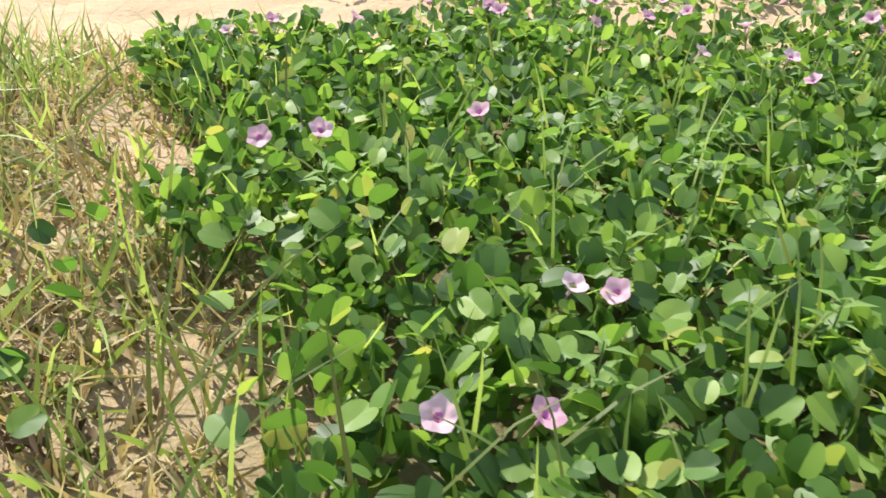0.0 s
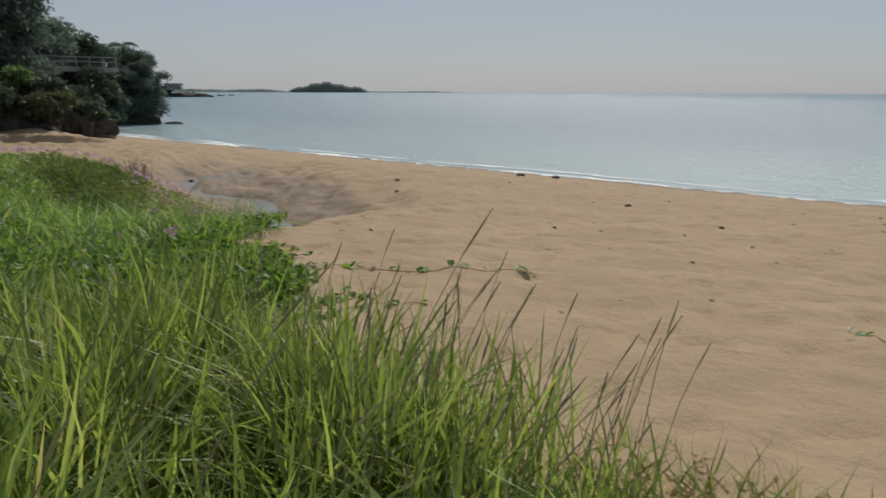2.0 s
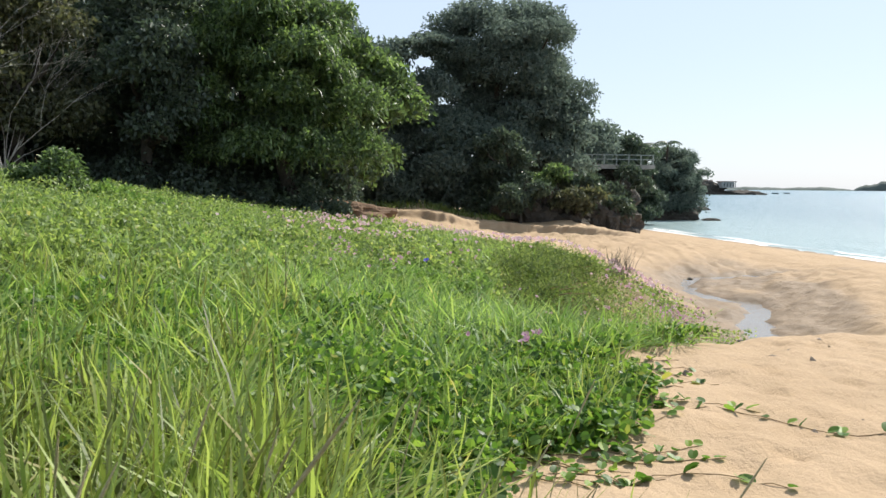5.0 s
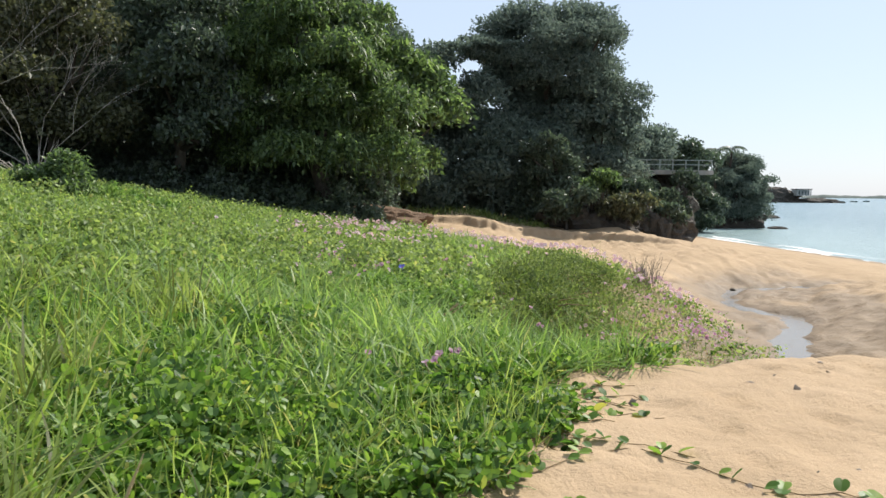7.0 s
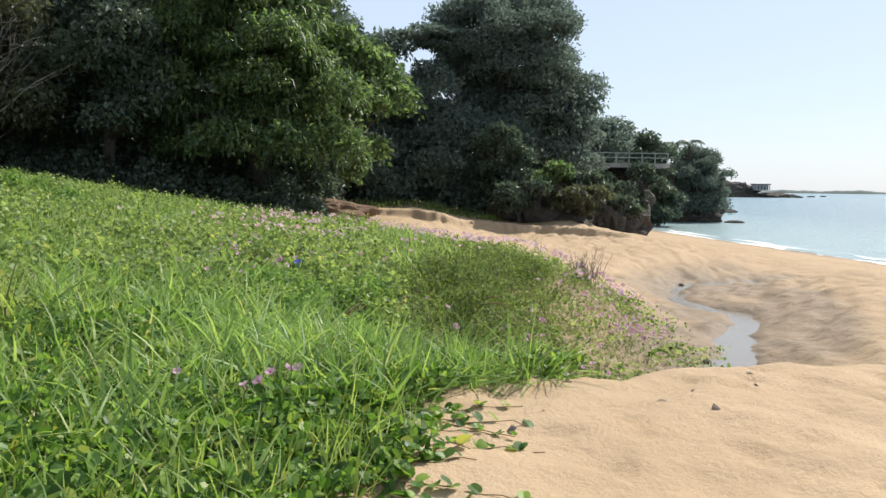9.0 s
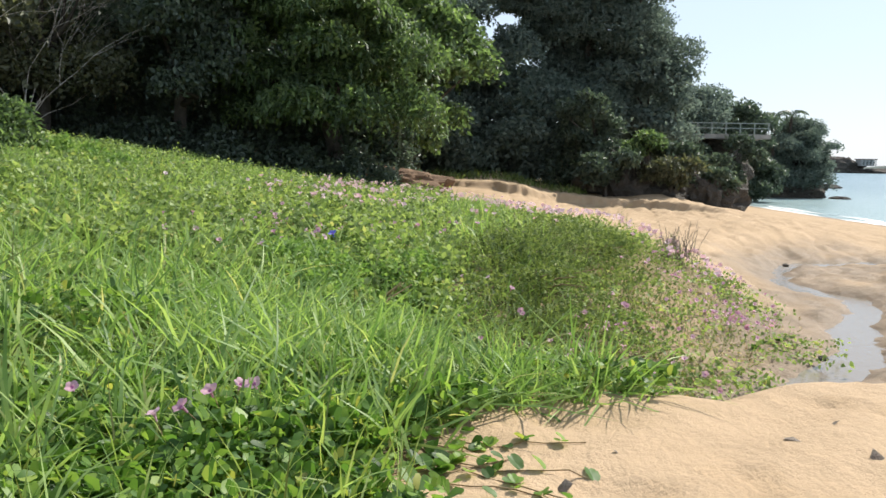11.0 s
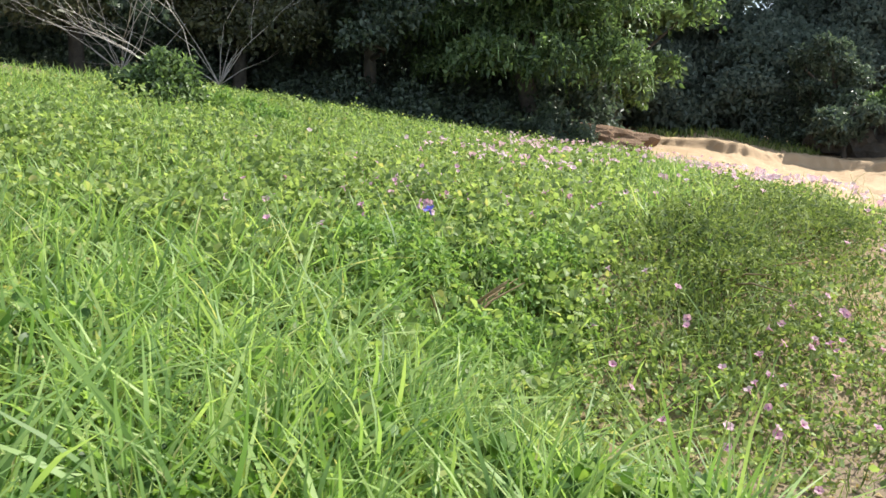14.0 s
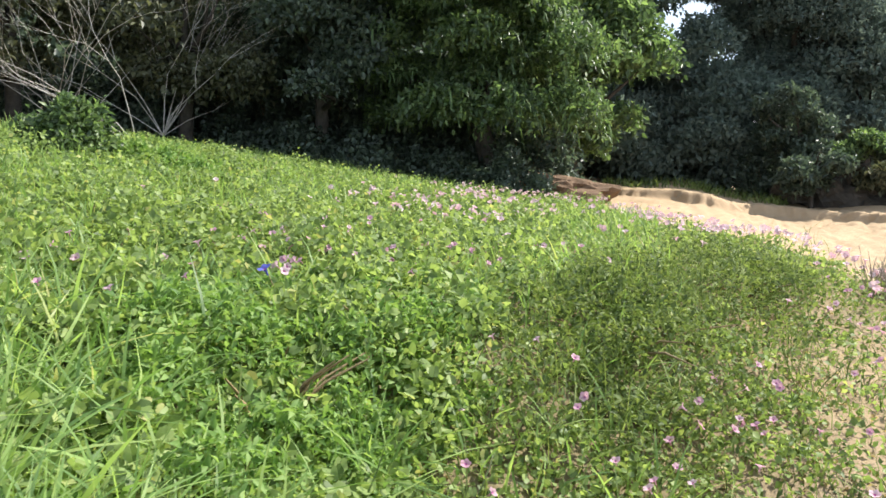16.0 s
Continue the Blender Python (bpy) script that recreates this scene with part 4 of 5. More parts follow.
def limbs(base, blobs, trunk_top, radius, seed, count=9):
    g = np.random.default_rng(seed)
    sticks = []
    base, top = np.array(base, float), np.array(trunk_top, float)
    mid = (base + top) / 2 + g.normal(0, 0.15, 3)
    trunk = tube([base - (0, 0, 0.3), base + (top - base) * 0.1, mid, top], (radius * 1.35, radius, radius * 0.85, radius * 0.6), 8)
    for k in g.choice(len(blobs), min(count, len(blobs)), replace=False):
        e = np.array(blobs[k][:3])
        s = mid + (top - mid) * g.uniform(0.0, 1.0)
        h = (s + e) / 2 + g.normal(0, 0.3, 3) + (0, 0, 0.25)
        sticks.append(tube([s, h, e], (radius * 0.45, radius * 0.28, radius * 0.08), 6))
    return trunk, sticks


def tree(label, base, trunk_top, blobs, n, size, shape, material, radius=0.25, bark=BARK, hang=0.0, seed=1, name="tree", category="tree", extra=None):
    z = float(ground(base[0], base[1]))
    base = (base[0], base[1], z if len(base) < 3 else base[2])
    root = thing(name, base, label, category)
    b = np.array(blobs, float)
    b[:, :3] -= np.array(base)
    trunk, sticks = limbs((0, 0, 0), b, np.array(trunk_top) - np.array(base), radius, seed)
    put("trunk", smooth(join_meshes("trunk", [trunk])), bark, root)
    for s in sticks:
        put("limb", smooth(join_meshes("limb", [s])), bark, root)
    put("crown", crown_leaves(b, n, size, shape, 0.9, hang), material, root, kind="stuff")
    if extra:
        count, length, stuff = extra
        put("strap_leaves", crown_leaves(b, count, length, ([(a * 0.9, k * 0.75, 0.12 * k - k * k * 0.5) for a, k in ((-0.03, 0), (0.03, 0), (-0.035, 0.5), (0.035, 0.5), (0, 1.0))], [(0, 1, 3), (0, 3, 2), (2, 3, 4)]), 0.5, 0.5), stuff, root, kind="stuff")
    return root


LEAFY = ([(0, 0, 0), (0.275, 0.45, 0.12), (0, 1, -0.2), (-0.275, 0.45, 0.12)], [(0, 1, 2), (0, 2, 3)])
# the large tree with hanging leaves above the sand
b = lumps((-32.8, 0.6, 5.8), (2.8, 3.5, 5.0), 74, 1.05, 3) + [(-31.6, 4.3, 2.4, 1.0, 1.0, 1.4), (-30.9, 2.6, 2.4, 1.0, 1.2, 1.2), (-30.6, 0.6, 2.6, 1.0, 1.3, 1.0), (-31.9, 4.2, 4.2, 1.0, 1.0, 1.2)]
tree("large green tree with drooping strap leaves above the sand", (-33.0, 1.8), (-33.0, 1.6, 4.5), b, 76000, 0.17, LEAFY, TREE_LEAF, 0.35, BARK, 0, 3, extra=(7000, 0.55, STRAP_LEAF))
b = lumps((-37.0, 3.7, 4.4), (2.4, 2.6, 3.4), 40, 1.1, 13)
tree("dense dark green tree behind the drooping tree", (-36.5, 3.8), (-36.5, 3.8, 4.0), b, 22000, 0.24, LEAFY, TREE_LEAF, 0.28, BARK, 0, 5)
# thicket along the slope's upper side
for k, (cx, cy, cz, rr, hh, mat_, n_) in enumerate([(-31.5, -3.2, 4.4, 2.4, 3.8, DARK_LEAF, 15000), (-30.0, -6.8, 4.6, 2.4, 3.8, OLIVE_LEAF, 11000), (-27.5, -10.5, 5.0, 2.8, 4.0, OLIVE_LEAF, 11000),
                                                     (-35.5, -4.5, 7.0, 3.4, 5.6, DARK_LEAF, 13000), (-34.0, -10.0, 7.5, 3.6, 5.6, DARK_LEAF, 13000), (-24.0, -14.5, 5.5, 3.2, 4.6, DARK_LEAF, 10000),
                                                     (-31.0, -15.5, 8.0, 4.0, 6.0, DARK_LEAF, 10000), (-38.5, -0.5, 8.0, 3.4, 6.0, DARK_LEAF, 14000), (-41.0, -7.0, 10.0, 4.5, 7.0, DARK_LEAF, 13000), (-41.0, 2.0, 6.0, 3.0, 5.2, DARK_LEAF, 14000)]):
    b = lumps((cx, cy, cz), (rr, rr, hh), 38, 1.15, 20 + k)
    b = [q for q in b if q[2] > cz - 0.42 * hh]
    tree("dark tangled tree in the thicket above the slope", (cx, cy), (cx, cy, cz), b, int(n_ * 1.5), 0.19, LEAFY, mat_, 0.22, BARK, 0, 30 + k)
for k, (cx, cy, cz, ry_, rz_, mat_) in enumerate([(-39.4, 11.8, 1.0, 1.2, 0.7, DARK_LEAF), (-39.2, 14.4, 0.9, 1.3, 0.6, OLIVE_LEAF), (-40.6, 16.6, 0.3, 1.2, 0.7, DARK_LEAF), (-41.5, 15.2, 1.5, 1.4, 0.7, DARK_LEAF)]):
    b = lumps((cx, cy, cz), (0.9, ry_, rz_), 14, 0.5, 150 + k)
    tree("dark scrub growing over the rocks", (cx, cy, 0.1), (cx, cy, cz), b, 4200, 0.2, LEAFY, mat_, 0.07, BARK, 0, 160 + k, "bush", "bush")
n = 26000
hx, hy = RNG.uniform(-64, -42, n), RNG.uniform(-34, 7, n)
m = turns(n, None, 0.9) * (RNG.uniform(0.4, 0.8, n))[:, None, None]
put("hill_scrub", scatter_mesh("hill_scrub", LEAFY, m, np.stack([hx, hy, ground(hx, hy) + RNG.uniform(0, 1.6, n)], 1)), DARK_LEAF, None, "dark scrub covering the hill behind the trees", "scrub", "", "stuff")
n = 16000
hx, hy = RNG.uniform(-42, -8, n), RNG.uniform(-34, -14, n)
m = turns(n, None, 0.9) * (RNG.uniform(0.3, 0.7, n))[:, None, None]
put("hill_scrub", scatter_mesh("hill_scrub", LEAFY, m, np.stack([hx, hy, ground(hx, hy) + RNG.uniform(0, 1.6, n)], 1)), DARK_LEAF, None, "dark scrub covering the hill above the slope", "scrub", "", "stuff")
bush_mass("bush", "dark bush at the edge of the far sand", -42.3, 10.4, 1.0, 1.5, 1.7, 3600, 0.2, LEAFY, DARK_LEAF, "bush")
# shaded low scrub under the thicket
for k in range(9):
    cy = 2.6 - k * 2.1
    cx = -31.0 + 0.05 * k * k + RNG.uniform(-0.6, 0.6)
    # added backing row: hides sunlit scrub so the space behind the trunks goes dark
    bush_mass("bush", "dark tall backing scrub added to darken the gaps behind the trunks", cx - 3.2, cy, 1.5, 1.6, 3.4, 4200, 0.2, LEAFY, DARK_LEAF, "bush")
    bush_mass("bush", "dark shaded scrub beneath the trees", cx - 0.8, cy, 1.3, 1.4, 1.2, 3000, 0.16, LEAFY, DARK_LEAF, "bush")
# big rounded tree further along the shore
b = lumps((-47.5, 12.9, 7.9), (3.6, 4.7, 4.3), 84, 1.3, 51) + lumps((-45.5, 8.3, 8.7), (1.2, 2.4, 0.7), 18, 0.75, 52, 0.4)
tree("very large dark rounded tree on the rocky point", (-47.5, 12.0, 0.6), (-47.3, 12.2, 6.5), b, 120000, 0.155, LEAFY, HAZE_LEAF, 0.45, BARK, 0, 54)
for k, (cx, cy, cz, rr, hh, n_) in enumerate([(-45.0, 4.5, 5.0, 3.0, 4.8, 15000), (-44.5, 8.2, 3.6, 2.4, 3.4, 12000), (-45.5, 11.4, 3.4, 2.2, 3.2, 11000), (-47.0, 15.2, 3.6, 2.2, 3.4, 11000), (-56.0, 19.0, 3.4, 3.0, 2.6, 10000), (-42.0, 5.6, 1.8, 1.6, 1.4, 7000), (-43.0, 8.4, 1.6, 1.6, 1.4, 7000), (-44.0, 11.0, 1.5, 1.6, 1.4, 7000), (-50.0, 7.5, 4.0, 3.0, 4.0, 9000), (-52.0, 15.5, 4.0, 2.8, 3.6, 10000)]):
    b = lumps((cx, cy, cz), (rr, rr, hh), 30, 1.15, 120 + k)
    tree("dark dense tree behind the far sand", (cx, cy, 0.5), (cx, cy, cz), b, int(n_ * 1.3), 0.23, LEAFY, HAZE_LEAF, 0.25, BARK, 0, 130 + k)
b = lumps((-41.0, 11.4, 2.6), (1.0, 1.2, 1.8), 14, 0.65, 57)
tree("dark green shrubby tree on the rocks", (-41, 11.6, 0.4), (-41, 11.6, 2.4), b, 9000, 0.16, LEAFY, DARK_LEAF, 0.16, BARK, 0, 58)
b = lumps((-40.2, 13.2, 1.9), (1.0, 1.3, 0.5), 10, 0.5, 59)
tree("light green shrub on the rocks", (-40.2, 13.2, 0.4), (-40.2, 13.2, 1.6), b, 4000, 0.18, LEAFY, TREE_LEAF, 0.1, BARK, 0, 60)
b = lumps((-51.0, 19.4, 1.2), (1.6, 3.0, 1.6), 18, 0.7, 61)
tree("dark shrubs overgrowing the cliff below the terrace", (-52, 19.4, 0.2), (-52, 19.4, 1.2), b, 7000, 0.24, LEAFY, DARK_LEAF, 0.12, BARK, 0, 62)


def pale_tree(base, top, seed, label, way=(0.15, 0.1, 1.0), fan=0.75, arms=11, radius=0.026):
    """Bare branching shrub, pale bark."""
    g = np.random.default_rng(seed)
    z = float(ground(*base))
    root = thing("bare_tree", (*base, z), label, "tree")

    def grow(p, d, length, r, depth):
        q = p + d * length * 0.5 + g.normal(0, 0.05, 3) * length
        e = p + d * length + g.normal(0, 0.08, 3) * length
        put("branch" if depth else "trunk", smooth(join_meshes("branch", [tube([p, q, e], (r, r * 0.8, r * 0.6), 5)])), PALE_BARK, root)
        if depth < 5:
            for _ in range(2 if depth else arms):
                nd = d + g.normal(0, 0.30 if depth else fan, 3) * (1, 1, 0.5)
                grow(e, nd / np.linalg.norm(nd), top * 0.3 * g.uniform(0.8, 1.2) if depth == 0 else length * g.uniform(0.62, 0.85), r * 0.62, depth + 1)

    grow(np.array((0, 0, -0.1)), np.array(way) / np.linalg.norm(way), top * 0.07, radius, 0)
    return root


pale_tree((-28.8, -6.8), 6.5, 71, "bare pale-barked tree with spreading branches")
pale_tree((-27.4, -9.0), 6.5, 72, "bare pale-barked tree with spreading branches")
pale_tree((-26.4, -5.6), 5.6, 74, "leaning bare tree with pale branches fanned out over the grass", (0.25, -0.8, 0.5), 0.30, 5, 0.03)


# ---- rocky point, terrace and far shore ----
def rock(name, label, centre, radii, seed, rough=0.28, sub=4):
    bm = bmesh.new()
    bmesh.ops.create_icosphere(bm, subdivisions=sub, radius=1)
    for q in bm.verts:
        n = q.co.normalized()
        k = 1 + rough * noise.fractal(n * 2.1 + Vector((seed, 0, 0)), 0.9, 2.1, 5) + 0.5 * rough * abs(noise.noise(n * 6 + Vector((0, seed, 0))))
        q.co = Vector((n.x * radii[0], n.y * radii[1], n.z * radii[2])) * k
    me = bpy.data.meshes.new(name)
    bm.to_mesh(me)
    bm.free()
    ob = put(name, me, ROCK, None, label, "rock")
    ob.location = centre
    return ob


g = np.random.default_rng(5)
for k in range(11):
    q = k / 10
    rock("rock", "dark weathered rock in the bank at the end of the sand", (-40.6 + g.uniform(-0.7, 0.5), 11.4 + 5.6 * q, 0.25 - 0.5 * q + g.uniform(-0.2, 0.3)), (g.uniform(0.7, 1.2), g.uniform(0.6, 1.1), g.uniform(0.5, 1.0)), 60 + k, 0.32, 3)
rock("rock", "dark brown cliff rock under the terrace", (-54.0, 19.0, 0.2), (3.0, 3.7, 2.75), 8, 0.2)
rock("rock", "dark brown boulder at the foot of the cliff", (-41.5, 16.8, -0.3), (1.2, 1.5, 0.9), 12)
rock("rock", "dark rocky point in the water", (-74, 33.0, -1.0), (2.6, 3.0, 1.4), 15)
for k, (cx, cy, s_) in enumerate([(-104, 49.5, 0.9), (-106, 51.5, 0.6), (-71.0, 36.2, 0.35)]):
    rock("rock", "low dark rock awash in the sea", (cx, cy, SEA), (s_ * 2, s_ * 2.2, s_ * 0.6), 20 + k, 0.3, 3)

b = lumps((-73.0, 33.4, 2.0), (2.6, 2.9, 3.1), 76, 1.0, 81) + [(-71.3, 32.6 + 1.1 * q, -0.1, 1.3, 1.3, 1.4) for q in (-3.0, -2.2, -1, 0, 1, 2)]
tree("dense dark rounded trees on the rocky point", (-73.0, 33.2, 0.4), (-73.0, 33.2, 3.0), b, 44000, 0.20, LEAFY, HAZE_LEAF, 0.3, BARK, 0, 82)
b = lumps((-63.5, 26.4, 0.6), (2.0, 2.4, 1.9), 22, 0.9, 85)
tree("dark shrubs along the water below the trees", (-64.0, 26.4, -0.6), (-64.0, 26.4, 0.6), b, 9000, 0.24, LEAFY, DARK_LEAF, 0.14, BARK, 0, 86)
b = lumps((-63.0, 24.0, 3.6), (3.0, 4.0, 2.4), 34, 1.2, 83)
tree("dark trees behind the terrace", (-62.0, 23.5, 0.5), (-62.0, 23.5, 4.0), b, 18000, 0.26, LEAFY, DARK_LEAF, 0.3, BARK, 0, 84)


def palm(base, height, seed):
    g = np.random.default_rng(seed)
    root = thing("palm", base, "dark palm with feathery fronds above the trees", "palm")
    put("trunk", join_meshes("trunk", [tube([(0, 0, 0), (0.1, 0, height * 0.5), (0.15, 0.1, height)], (0.14, 0.11, 0.09), 7)]), BARK, root)
    for k in range(13):
        a = k * 0.49 + g.uniform(-0.2, 0.2)
        pieces = []
        for s in range(9):
            u = (s + 1) / 9
            c_ = np.array((math.cos(a), math.sin(a), 0))
            p_ = np.array((0.15, 0.1, height)) + c_ * 1.1 * u + np.array((0, 0, 1.15 * u - 1.05 * u * u))
            side = np.array((-math.sin(a), math.cos(a), 0))
            for e in (1, -1):
                tip = p_ + side * e * 0.34 * (1 - 0.6 * u) + c_ * 0.2 - np.array((0, 0, 0.22))
                pieces.append((np.array([p_ - c_ * 0.05, p_ + c_ * 0.06, tip]), np.array([(0, 1, 2)])))
        put("frond", join_meshes("frond", pieces), DARK_LEAF, root)
    return root


palm((-72.0, 31.2, 1.2), 3.9, 91)
palm((-72.5, 32.6, 1.2), 4.1, 92)
palm((-71.5, 30.2, 1.2), 3.5, 93)

# terrace with its railing on the cliff
terrace = thing("terrace", (-53.0, 18.6, 2.75), "small cliff-top terrace with a pale metal railing", "terrace")
bm = bmesh.new()
box(bm, (-1.8, -4.4, -0.1), (1.8, 4.4, 0.15))
part("slab", bm, CONCRETE, terrace)
for k in range(12):
    bm = bmesh.new()
    box(bm, (1.66, -4.3 + k * 0.78, 0.15), (1.72, -4.24 + k * 0.78, 0.72))
    part("post", bm, RAIL, terrace)
for h_ in (0.72, 0.45):
    bm = bmesh.new()
    box(bm, (1.67, -4.35, h_), (1.715, 4.35, h_ + 0.05))
    part("rail", bm, RAIL, terrace)

# house and quay far along the shore
house = thing("house", (-362, 183.0, 1.8), "pale far-off house with a columned porch by the sea", "house")
bm = bmesh.new()
box(bm, (-5, -4.5, 0), (2, 4.5, 4.0))
part("wall", bm, WHITE_WALL, house)
bm = bmesh.new()
box(bm, (-5.6, -5.2, 4.0), (4.2, 5.2, 4.6))
part("roof", bm, ROOF, house)
for k in range(5):
    bm = bmesh.new()
    box(bm, (3.4, -4.6 + k * 2.2, 0), (3.9, -4.1 + k * 2.2, 4.0))
    part("column", bm, WHITE_WALL, house)
for k in range(4):
    bm = bmesh.new()
    box(bm, (2.0, -3.5 + k * 2.2, 0.8), (2.06, -2.5 + k * 2.2, 2.9))
    part("window", bm, BUOY, house)
house.scale = (0.65, 0.65, 0.65)
rock("rock", "dark wooded point far along the shore", (-368, 171, -1.6), (9, 14, 6.6), 33, 0.3)
rock("rock", "dark rocky quay far along the shore", (-364, 189, -1.8), (6, 12, 2.6), 31)
for k, (cx, cy) in enumerate([(-430, 245), (-470, 275)]):
    boat = thing("boat", (cx, cy, SEA), "small dark boat far out on calm water", "boat")
    bm = bmesh.new()
    box(bm, (-0.6, -1.8, -0.2), (0.6, 1.8, 0.6))
    for q in bm.verts:
        if abs(q.co.y) > 1:
            q.co.x *= 0.3 if q.co.y > 0 else 0.8
    part("hull", bm, BUOY, boat)


def island(label, centre, half, height, facing, seed):
    """A low wooded island: a long lumpy mound."""
    n, m_ = 60, 12
    v = []
    for i in range(n + 1):
        u = i / n * 2 - 1
        prof = height * max(0.0, 1 - abs(u) ** 3) ** 0.6 * (0.86 + 0.16 * math.sin(u * 5 + seed) + 0.06 * math.sin(u * 17 + seed) + 0.04 * math.sin(u * 41))
        for j in range(m_ + 1):
            w_ = j / m_ * 2 - 1
            v.append((u * half, w_ * half * 0.25, prof * max(0.0, 1 - w_ * w_) ** 0.5 - 1.0))
    i = np.arange((n + 1) * (m_ + 1)).reshape(n + 1, m_ + 1)
    f = np.stack([i[:-1, :-1], i[1:, :-1], i[1:, 1:], i[:-1, 1:]], -1).reshape(-1, 4)
    ob = put("island", quick_mesh("island", v, f), HAZE_LAND, None, label, "island")
    ob.location = (*centre, SEA)
    ob.rotation_euler = (0, 0, facing)
    return ob


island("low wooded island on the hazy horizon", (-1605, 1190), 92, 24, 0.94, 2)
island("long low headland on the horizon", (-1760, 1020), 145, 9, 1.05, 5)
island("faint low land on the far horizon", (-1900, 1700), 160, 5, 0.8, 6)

# ---- things on the sand and in the water ----
buoy = thing("buoy", (-12.2, 45.8, SEA), "dark cone-shaped buoy floating on the water", "buoy")
bm = bmesh.new()
prof = [(0.0, -0.2), (0.28, -0.15), (0.30, 0.1), (0.27, 0.3), (0.16, 0.52), (0.07, 0.62), (0.0, 0.65)]
v = [bm.verts.new((r * math.cos(a), r * math.sin(a), z)) for r, z in prof for a in [2 * math.pi * k / 14 for k in range(14)]]
for i in range(len(prof) - 1):
    for k in range(14):
        t = (k + 1) % 14
        bm.faces.new((v[i * 14 + k], v[i * 14 + t], v[(i + 1) * 14 + t], v[(i + 1) * 14 + k]))
part("float", bm, BUOY, buoy)
buoy.scale = (0.7, 0.7, 0.7)


def debris(x, y, size, label, seed, pebbly=False):
    """Driftwood and dry weed in a low heap, or a stone."""
    if pebbly:
        ob = rock("stone", label, (x, y, float(ground(x, y)) + size * 0.15), (size, size * 0.8, size * 0.5), seed, 0.3, 2)
        return ob
    g = np.random.default_rng(seed)
    root = thing("driftwood_heap", (x, y, float(ground(x, y))), label, "driftwood")
    for k in range(12):
        a, l = g.uniform(0, 6.28), size * g.uniform(0.5, 1.1)
        o = g.normal(0, size * 0.25, 2)
        h = g.uniform(0.02, size * 0.16)
        d_ = np.array((math.cos(a), 0.5 * math.sin(a), g.normal(0, 0.12)))
        p0 = np.array((o[0], o[1], h)) - d_ * l / 2
        p0[2] = max(p0[2], 0.01)
        put("stick", join_meshes("stick", [tube([p0, p0 + d_ * l * 0.5 + (0, 0, 0.02), p0 + d_ * l], (0.015, 0.02, 0.008), 5)]), DRIFT, root)
    return root


# scattered bits of dead weed and shell over the beach
n = 900
bx, by = RNG.uniform(-22, 5, n), RNG.uniform(5.2, 22, n)
ok = (bx > crest(by) + 0.2) | (by > 14.5)
bx, by = bx[ok], by[ok]
m = turns(len(bx), None, 0.3) * (RNG.uniform(0.01, 0.05, len(bx)))[:, None, None] * np.array((1, 1.6, 0.5))
put("beach_litter", scatter_mesh("beach_litter", ([(-0.5, -0.5, 0), (0.5, -0.4, 0), (0.4, 0.5, 0), (-0.5, 0.4, 0), (0, 0, 0.6)], [(0, 1, 4), (1, 2, 4), (2, 3, 4), (3, 0, 4)]), m, np.stack([bx, by, rough_ground(bx, by)], 1)), DRIFT, None, "small dark bits of dead weed scattered over sand", "beach litter", "", "stuff")
bank = rock("earth_bank", "bare reddish-brown earth bank under the tree", (-32.2, 3.2, 0.35), (0.9, 2.0, 0.6), 41, 0.25)
bank.data.materials[0] = EARTH
debris(-1.17, 9.22, 0.28, "heap of grey driftwood twigs on sand", 1)
debris(-1.2, 6.3, 0.15, "small heap of dry twigs on sand", 2)
debris(-0.92, 6.5, 0.16, "small heap of dry twigs on sand", 6)
for k, (sx_, sy_, s_) in enumerate([(-18.4, 21.7, 0.22), (-17.7, 22.6, 0.2), (-9.0, 13.6, 0.10), (-13.9, 12.5, 0.08), (-2.8, 9.8, 0.06), (-2.35, 11.4, 0.08), (-2.2, 9.9, 0.05), (-2.46, 5.66, 0.025), (-15.6, 14.0, 0.09), (-3.4, 10.6, 0.05), (-6.2, 11.6, 0.06), (-23.3, 12.8, 0.12), (-14.3, 9.6, 0.1), (-7.0, 9.0, 0.04)]):
    debris(sx_, sy_, 0.7 * s_, "dark stone lying on pale sand", 40 + k, True)


def runner(points, label, seed, spacing=0.08, size=0.07):
    """A vine creeping over bare sand: a stem and upright paired leaves."""
    g = np.random.default_rng(seed)
    pts = np.array(points, float)
    seg = np.linalg.norm(np.diff(pts, axis=0), axis=1)
    s = np.concatenate([[0], np.cumsum(seg)])
    k = np.arange(0, s[-1], 0.08)
    x, y = np.interp(k, s, pts[:, 0]) + 0.05 * np.sin(k * 5 + seed), np.interp(k, s, pts[:, 1]) + 0.03 * np.cos(k * 6)
    z = rough_ground(x, y) + 0.006
    at = (x[0], y[0], z[0])
    root = thing("vine_runner", at, label, "creeping vine", "vine runners on the sand")
    line = np.stack([x, y, z], 1) - np.array(at)
    put("stem", join_meshes("stem", [tube(line, [0.0028] * len(line), 5)]), VINE_STEM, root)
    one = smooth(quick_mesh("leaf", *FINE_LEAF))
    for q in np.arange(0.05, s[-1], spacing):
        if g.uniform() < 0.25:
            continue
        i = int((q + g.uniform(-0.06, 0.06)) / 0.08) % len(line)
        ob = put("leaf", one, VINE_ONE, root)
        w_ = size * g.uniform(0.7, 1.25)
        ob.matrix_local = Matrix.Translation(Vector(line[i]) + Vector((0, 0, 0.006))) @ Euler((g.uniform(0.1, 0.9), g.normal(0, 0.3), g.uniform(0, 6.28))).to_matrix().to_4x4() @ Matrix.Scale(w_, 4)
    return root


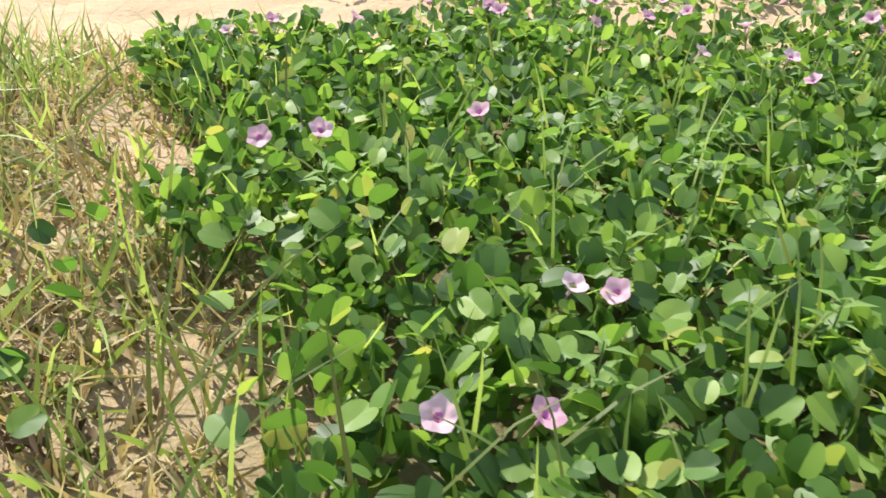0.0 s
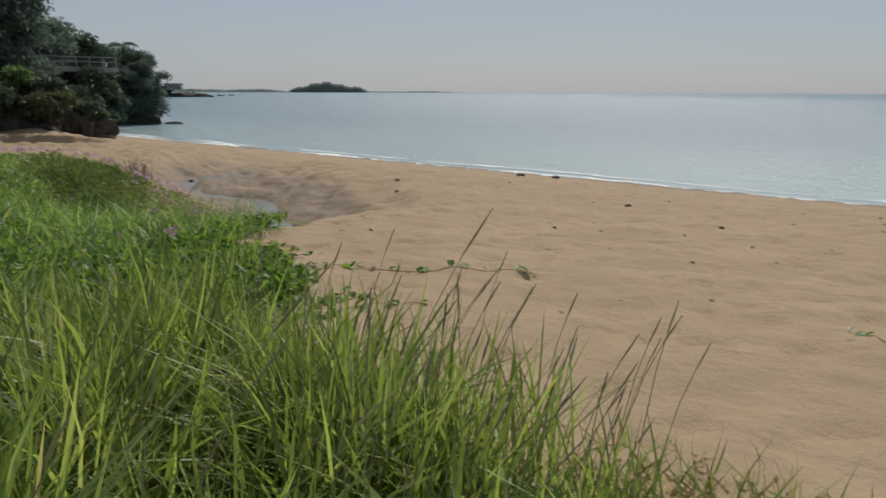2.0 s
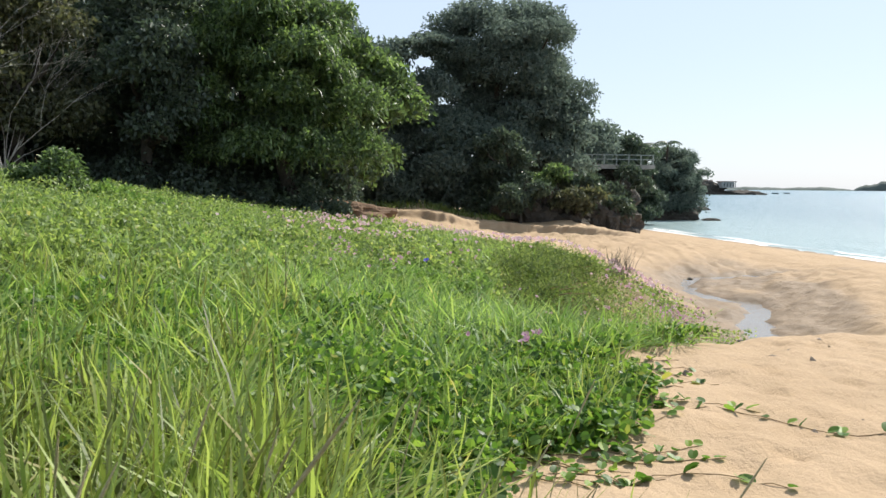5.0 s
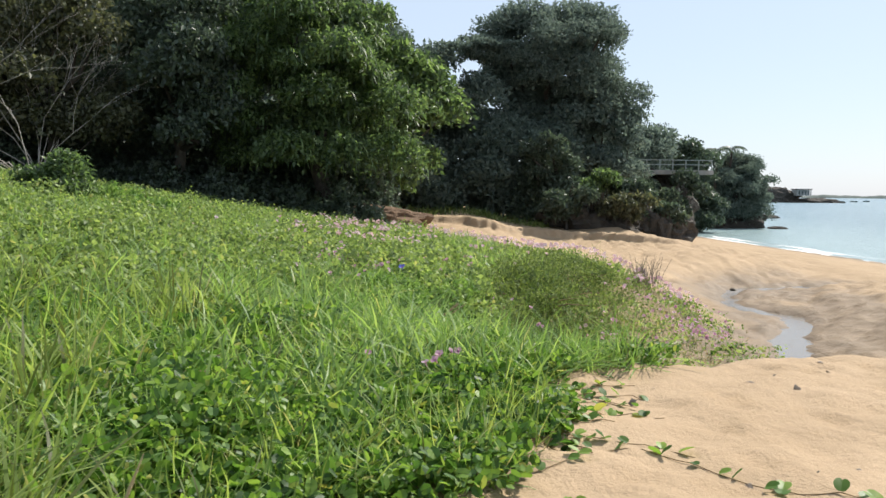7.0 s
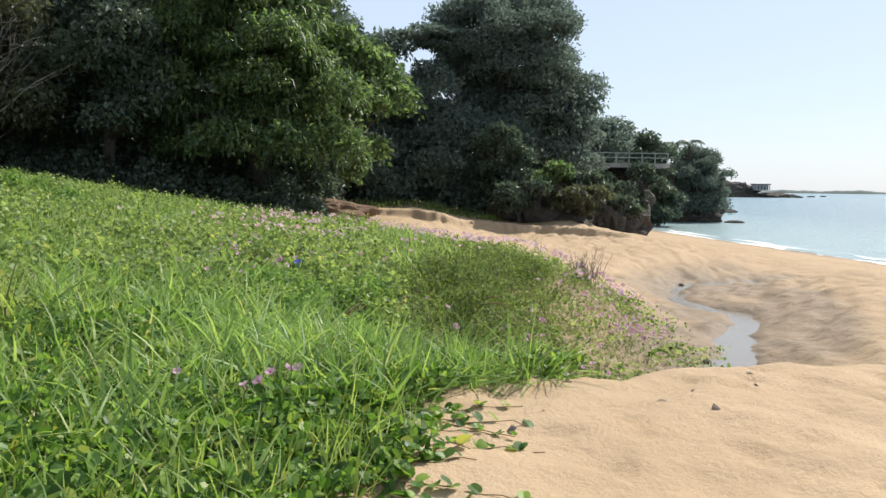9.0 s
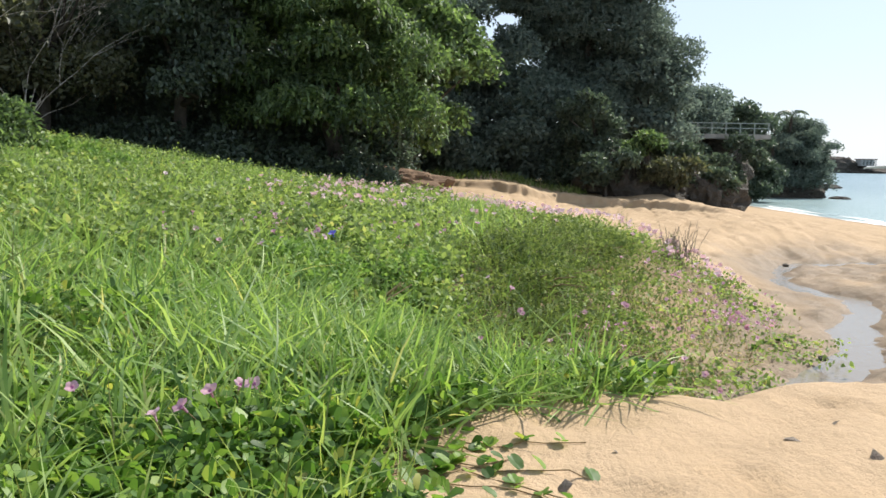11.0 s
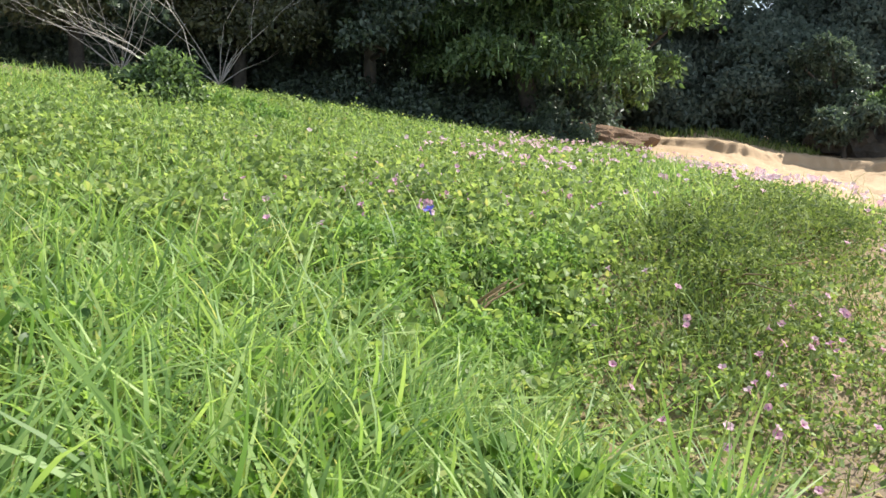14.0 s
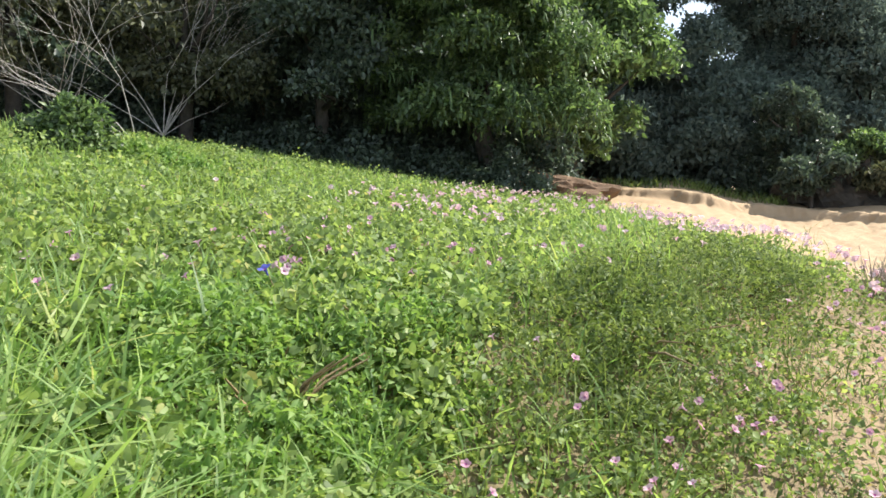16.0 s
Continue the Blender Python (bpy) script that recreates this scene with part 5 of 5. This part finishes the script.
for k, pts in enumerate([[(-0.74, 5.05), (-0.92, 5.36), (-1.19, 5.62), (-1.66, 5.84), (-2.35, 6.37), (-2.7, 6.6)], [(-6.86, 4.6), (-6.5, 5.05), (-6.36, 5.45), (-6.08, 5.66), (-5.9, 5.9), (-5.64, 6.2), (-5.2, 6.5)], [(-6.4, 4.9), (-7.0, 5.15), (-7.35, 5.4), (-7.2, 5.75)],
                         [(-0.6, 5.2), (-1.0, 6.2), (-0.3, 6.3), (0.2, 7.1)], [(0.6, 5.6), (0.9, 6.3), (0.65, 8.1)], [(-7.2, 4.9), (-7.6, 5.2), (-7.9, 5.5)], [(-5.2, 3.9), (-5.3, 4.6), (-5.0, 5.0)], [(-6.1, 4.6), (-6.5, 5.3), (-6.4, 5.6)],
                         [(-12.4, 7.4), (-12.6, 8.6), (-12.9, 9.2)], [(-14.5, 8.8), (-15.6, 9.8)], [(-1.9, 3.4), (-1.3, 3.9), (-0.9, 4.3)]]):
    runner(pts, "green vine runner creeping over bare sand", 100 + k)
g = np.random.default_rng(77)
for k in range(26):
    x0 = g.uniform(-8.2, -4.9)
    y0, a = float(edge(x0)) - 0.25, g.uniform(0.6, 2.2)
    l = g.uniform(0.35, 0.9)
    runner([(x0, y0), (x0 + 0.5 * l * math.cos(a), y0 + 0.5 * l * math.sin(a)), (x0 + l * math.cos(a + 0.3), y0 + l * math.sin(a + 0.3))], "short vine runner at the edge of the leaves", 200 + k, 0.04, 0.055)


def seed_stem(x, y, h, lean, heading, seed):
    root = thing("grass_stem", (x, y, float(ground(x, y))), "tall thin grass stem with a dull purple seed head", "grass", "flowering grass stems")
    d_ = np.array((math.cos(heading), math.sin(heading), 0)) * lean
    pts = [d_ * h * u * u + np.array((0, 0, h * u * (1 - 0.15 * lean * u))) for u in (0, 0.35, 0.7, 0.86)]
    put("stalk", join_meshes("stalk", [tube(pts, (0.0022, 0.002, 0.0016, 0.0015), 5)]), SEED, root)
    e = d_ * h + np.array((0, 0, h * (1 - 0.15 * lean)))
    put("seed_head", join_meshes("seed_head", [tube([pts[-1], (pts[-1] * 0.6 + e * 0.4), e], (0.002, 0.0036, 0.0012), 6)]), SEED, root)
    return root


seed_stem(-2.6, 2.55, 1.12, 0.35, 1.2, 1)
for k in range(22):
    seed_stem(RNG.uniform(-3.6, -2.1), RNG.uniform(1.7, 3.0), RNG.uniform(0.72, 0.98), RNG.uniform(0.1, 0.45), RNG.uniform(-0.5, 2.5), k)
for k in range(9):
    seed_stem(RNG.uniform(-3.8, -2.8), RNG.uniform(2.9, 3.6), RNG.uniform(0.72, 0.95), RNG.uniform(0.15, 0.5), RNG.uniform(0.3, 1.8), 120 + k)
g = np.random.default_rng(31)
for k in range(34):
    seed_stem(g.uniform(-2.7, -2.05), g.uniform(2.2, 3.4), g.uniform(0.5, 0.85), g.uniform(0.15, 0.4), g.uniform(-0.6, 1.6), 60 + k)
# dry twiggy plant at the vine's end
g = np.random.default_rng(9)
twig = thing("dry_plant", (-18.4, 9.0, float(ground(-18.4, 9.0))), "dry brown twiggy plant standing on sand", "plant")
for k in range(70):
    a, l = g.uniform(0, 6.28), g.uniform(0.3, 0.7)
    o = np.array((math.cos(a), math.sin(a), 0)) * l * g.uniform(0.1, 0.5)
    f0 = np.array((g.normal(0, 0.1), g.normal(0, 0.14), -0.03))
    put("twig", join_meshes("twig", [tube([f0, f0 + o * 0.4 + (0, 0, l * 0.55), f0 + o + (0, 0, l)], (0.005, 0.004, 0.002), 4)]), DRIFT, twig)
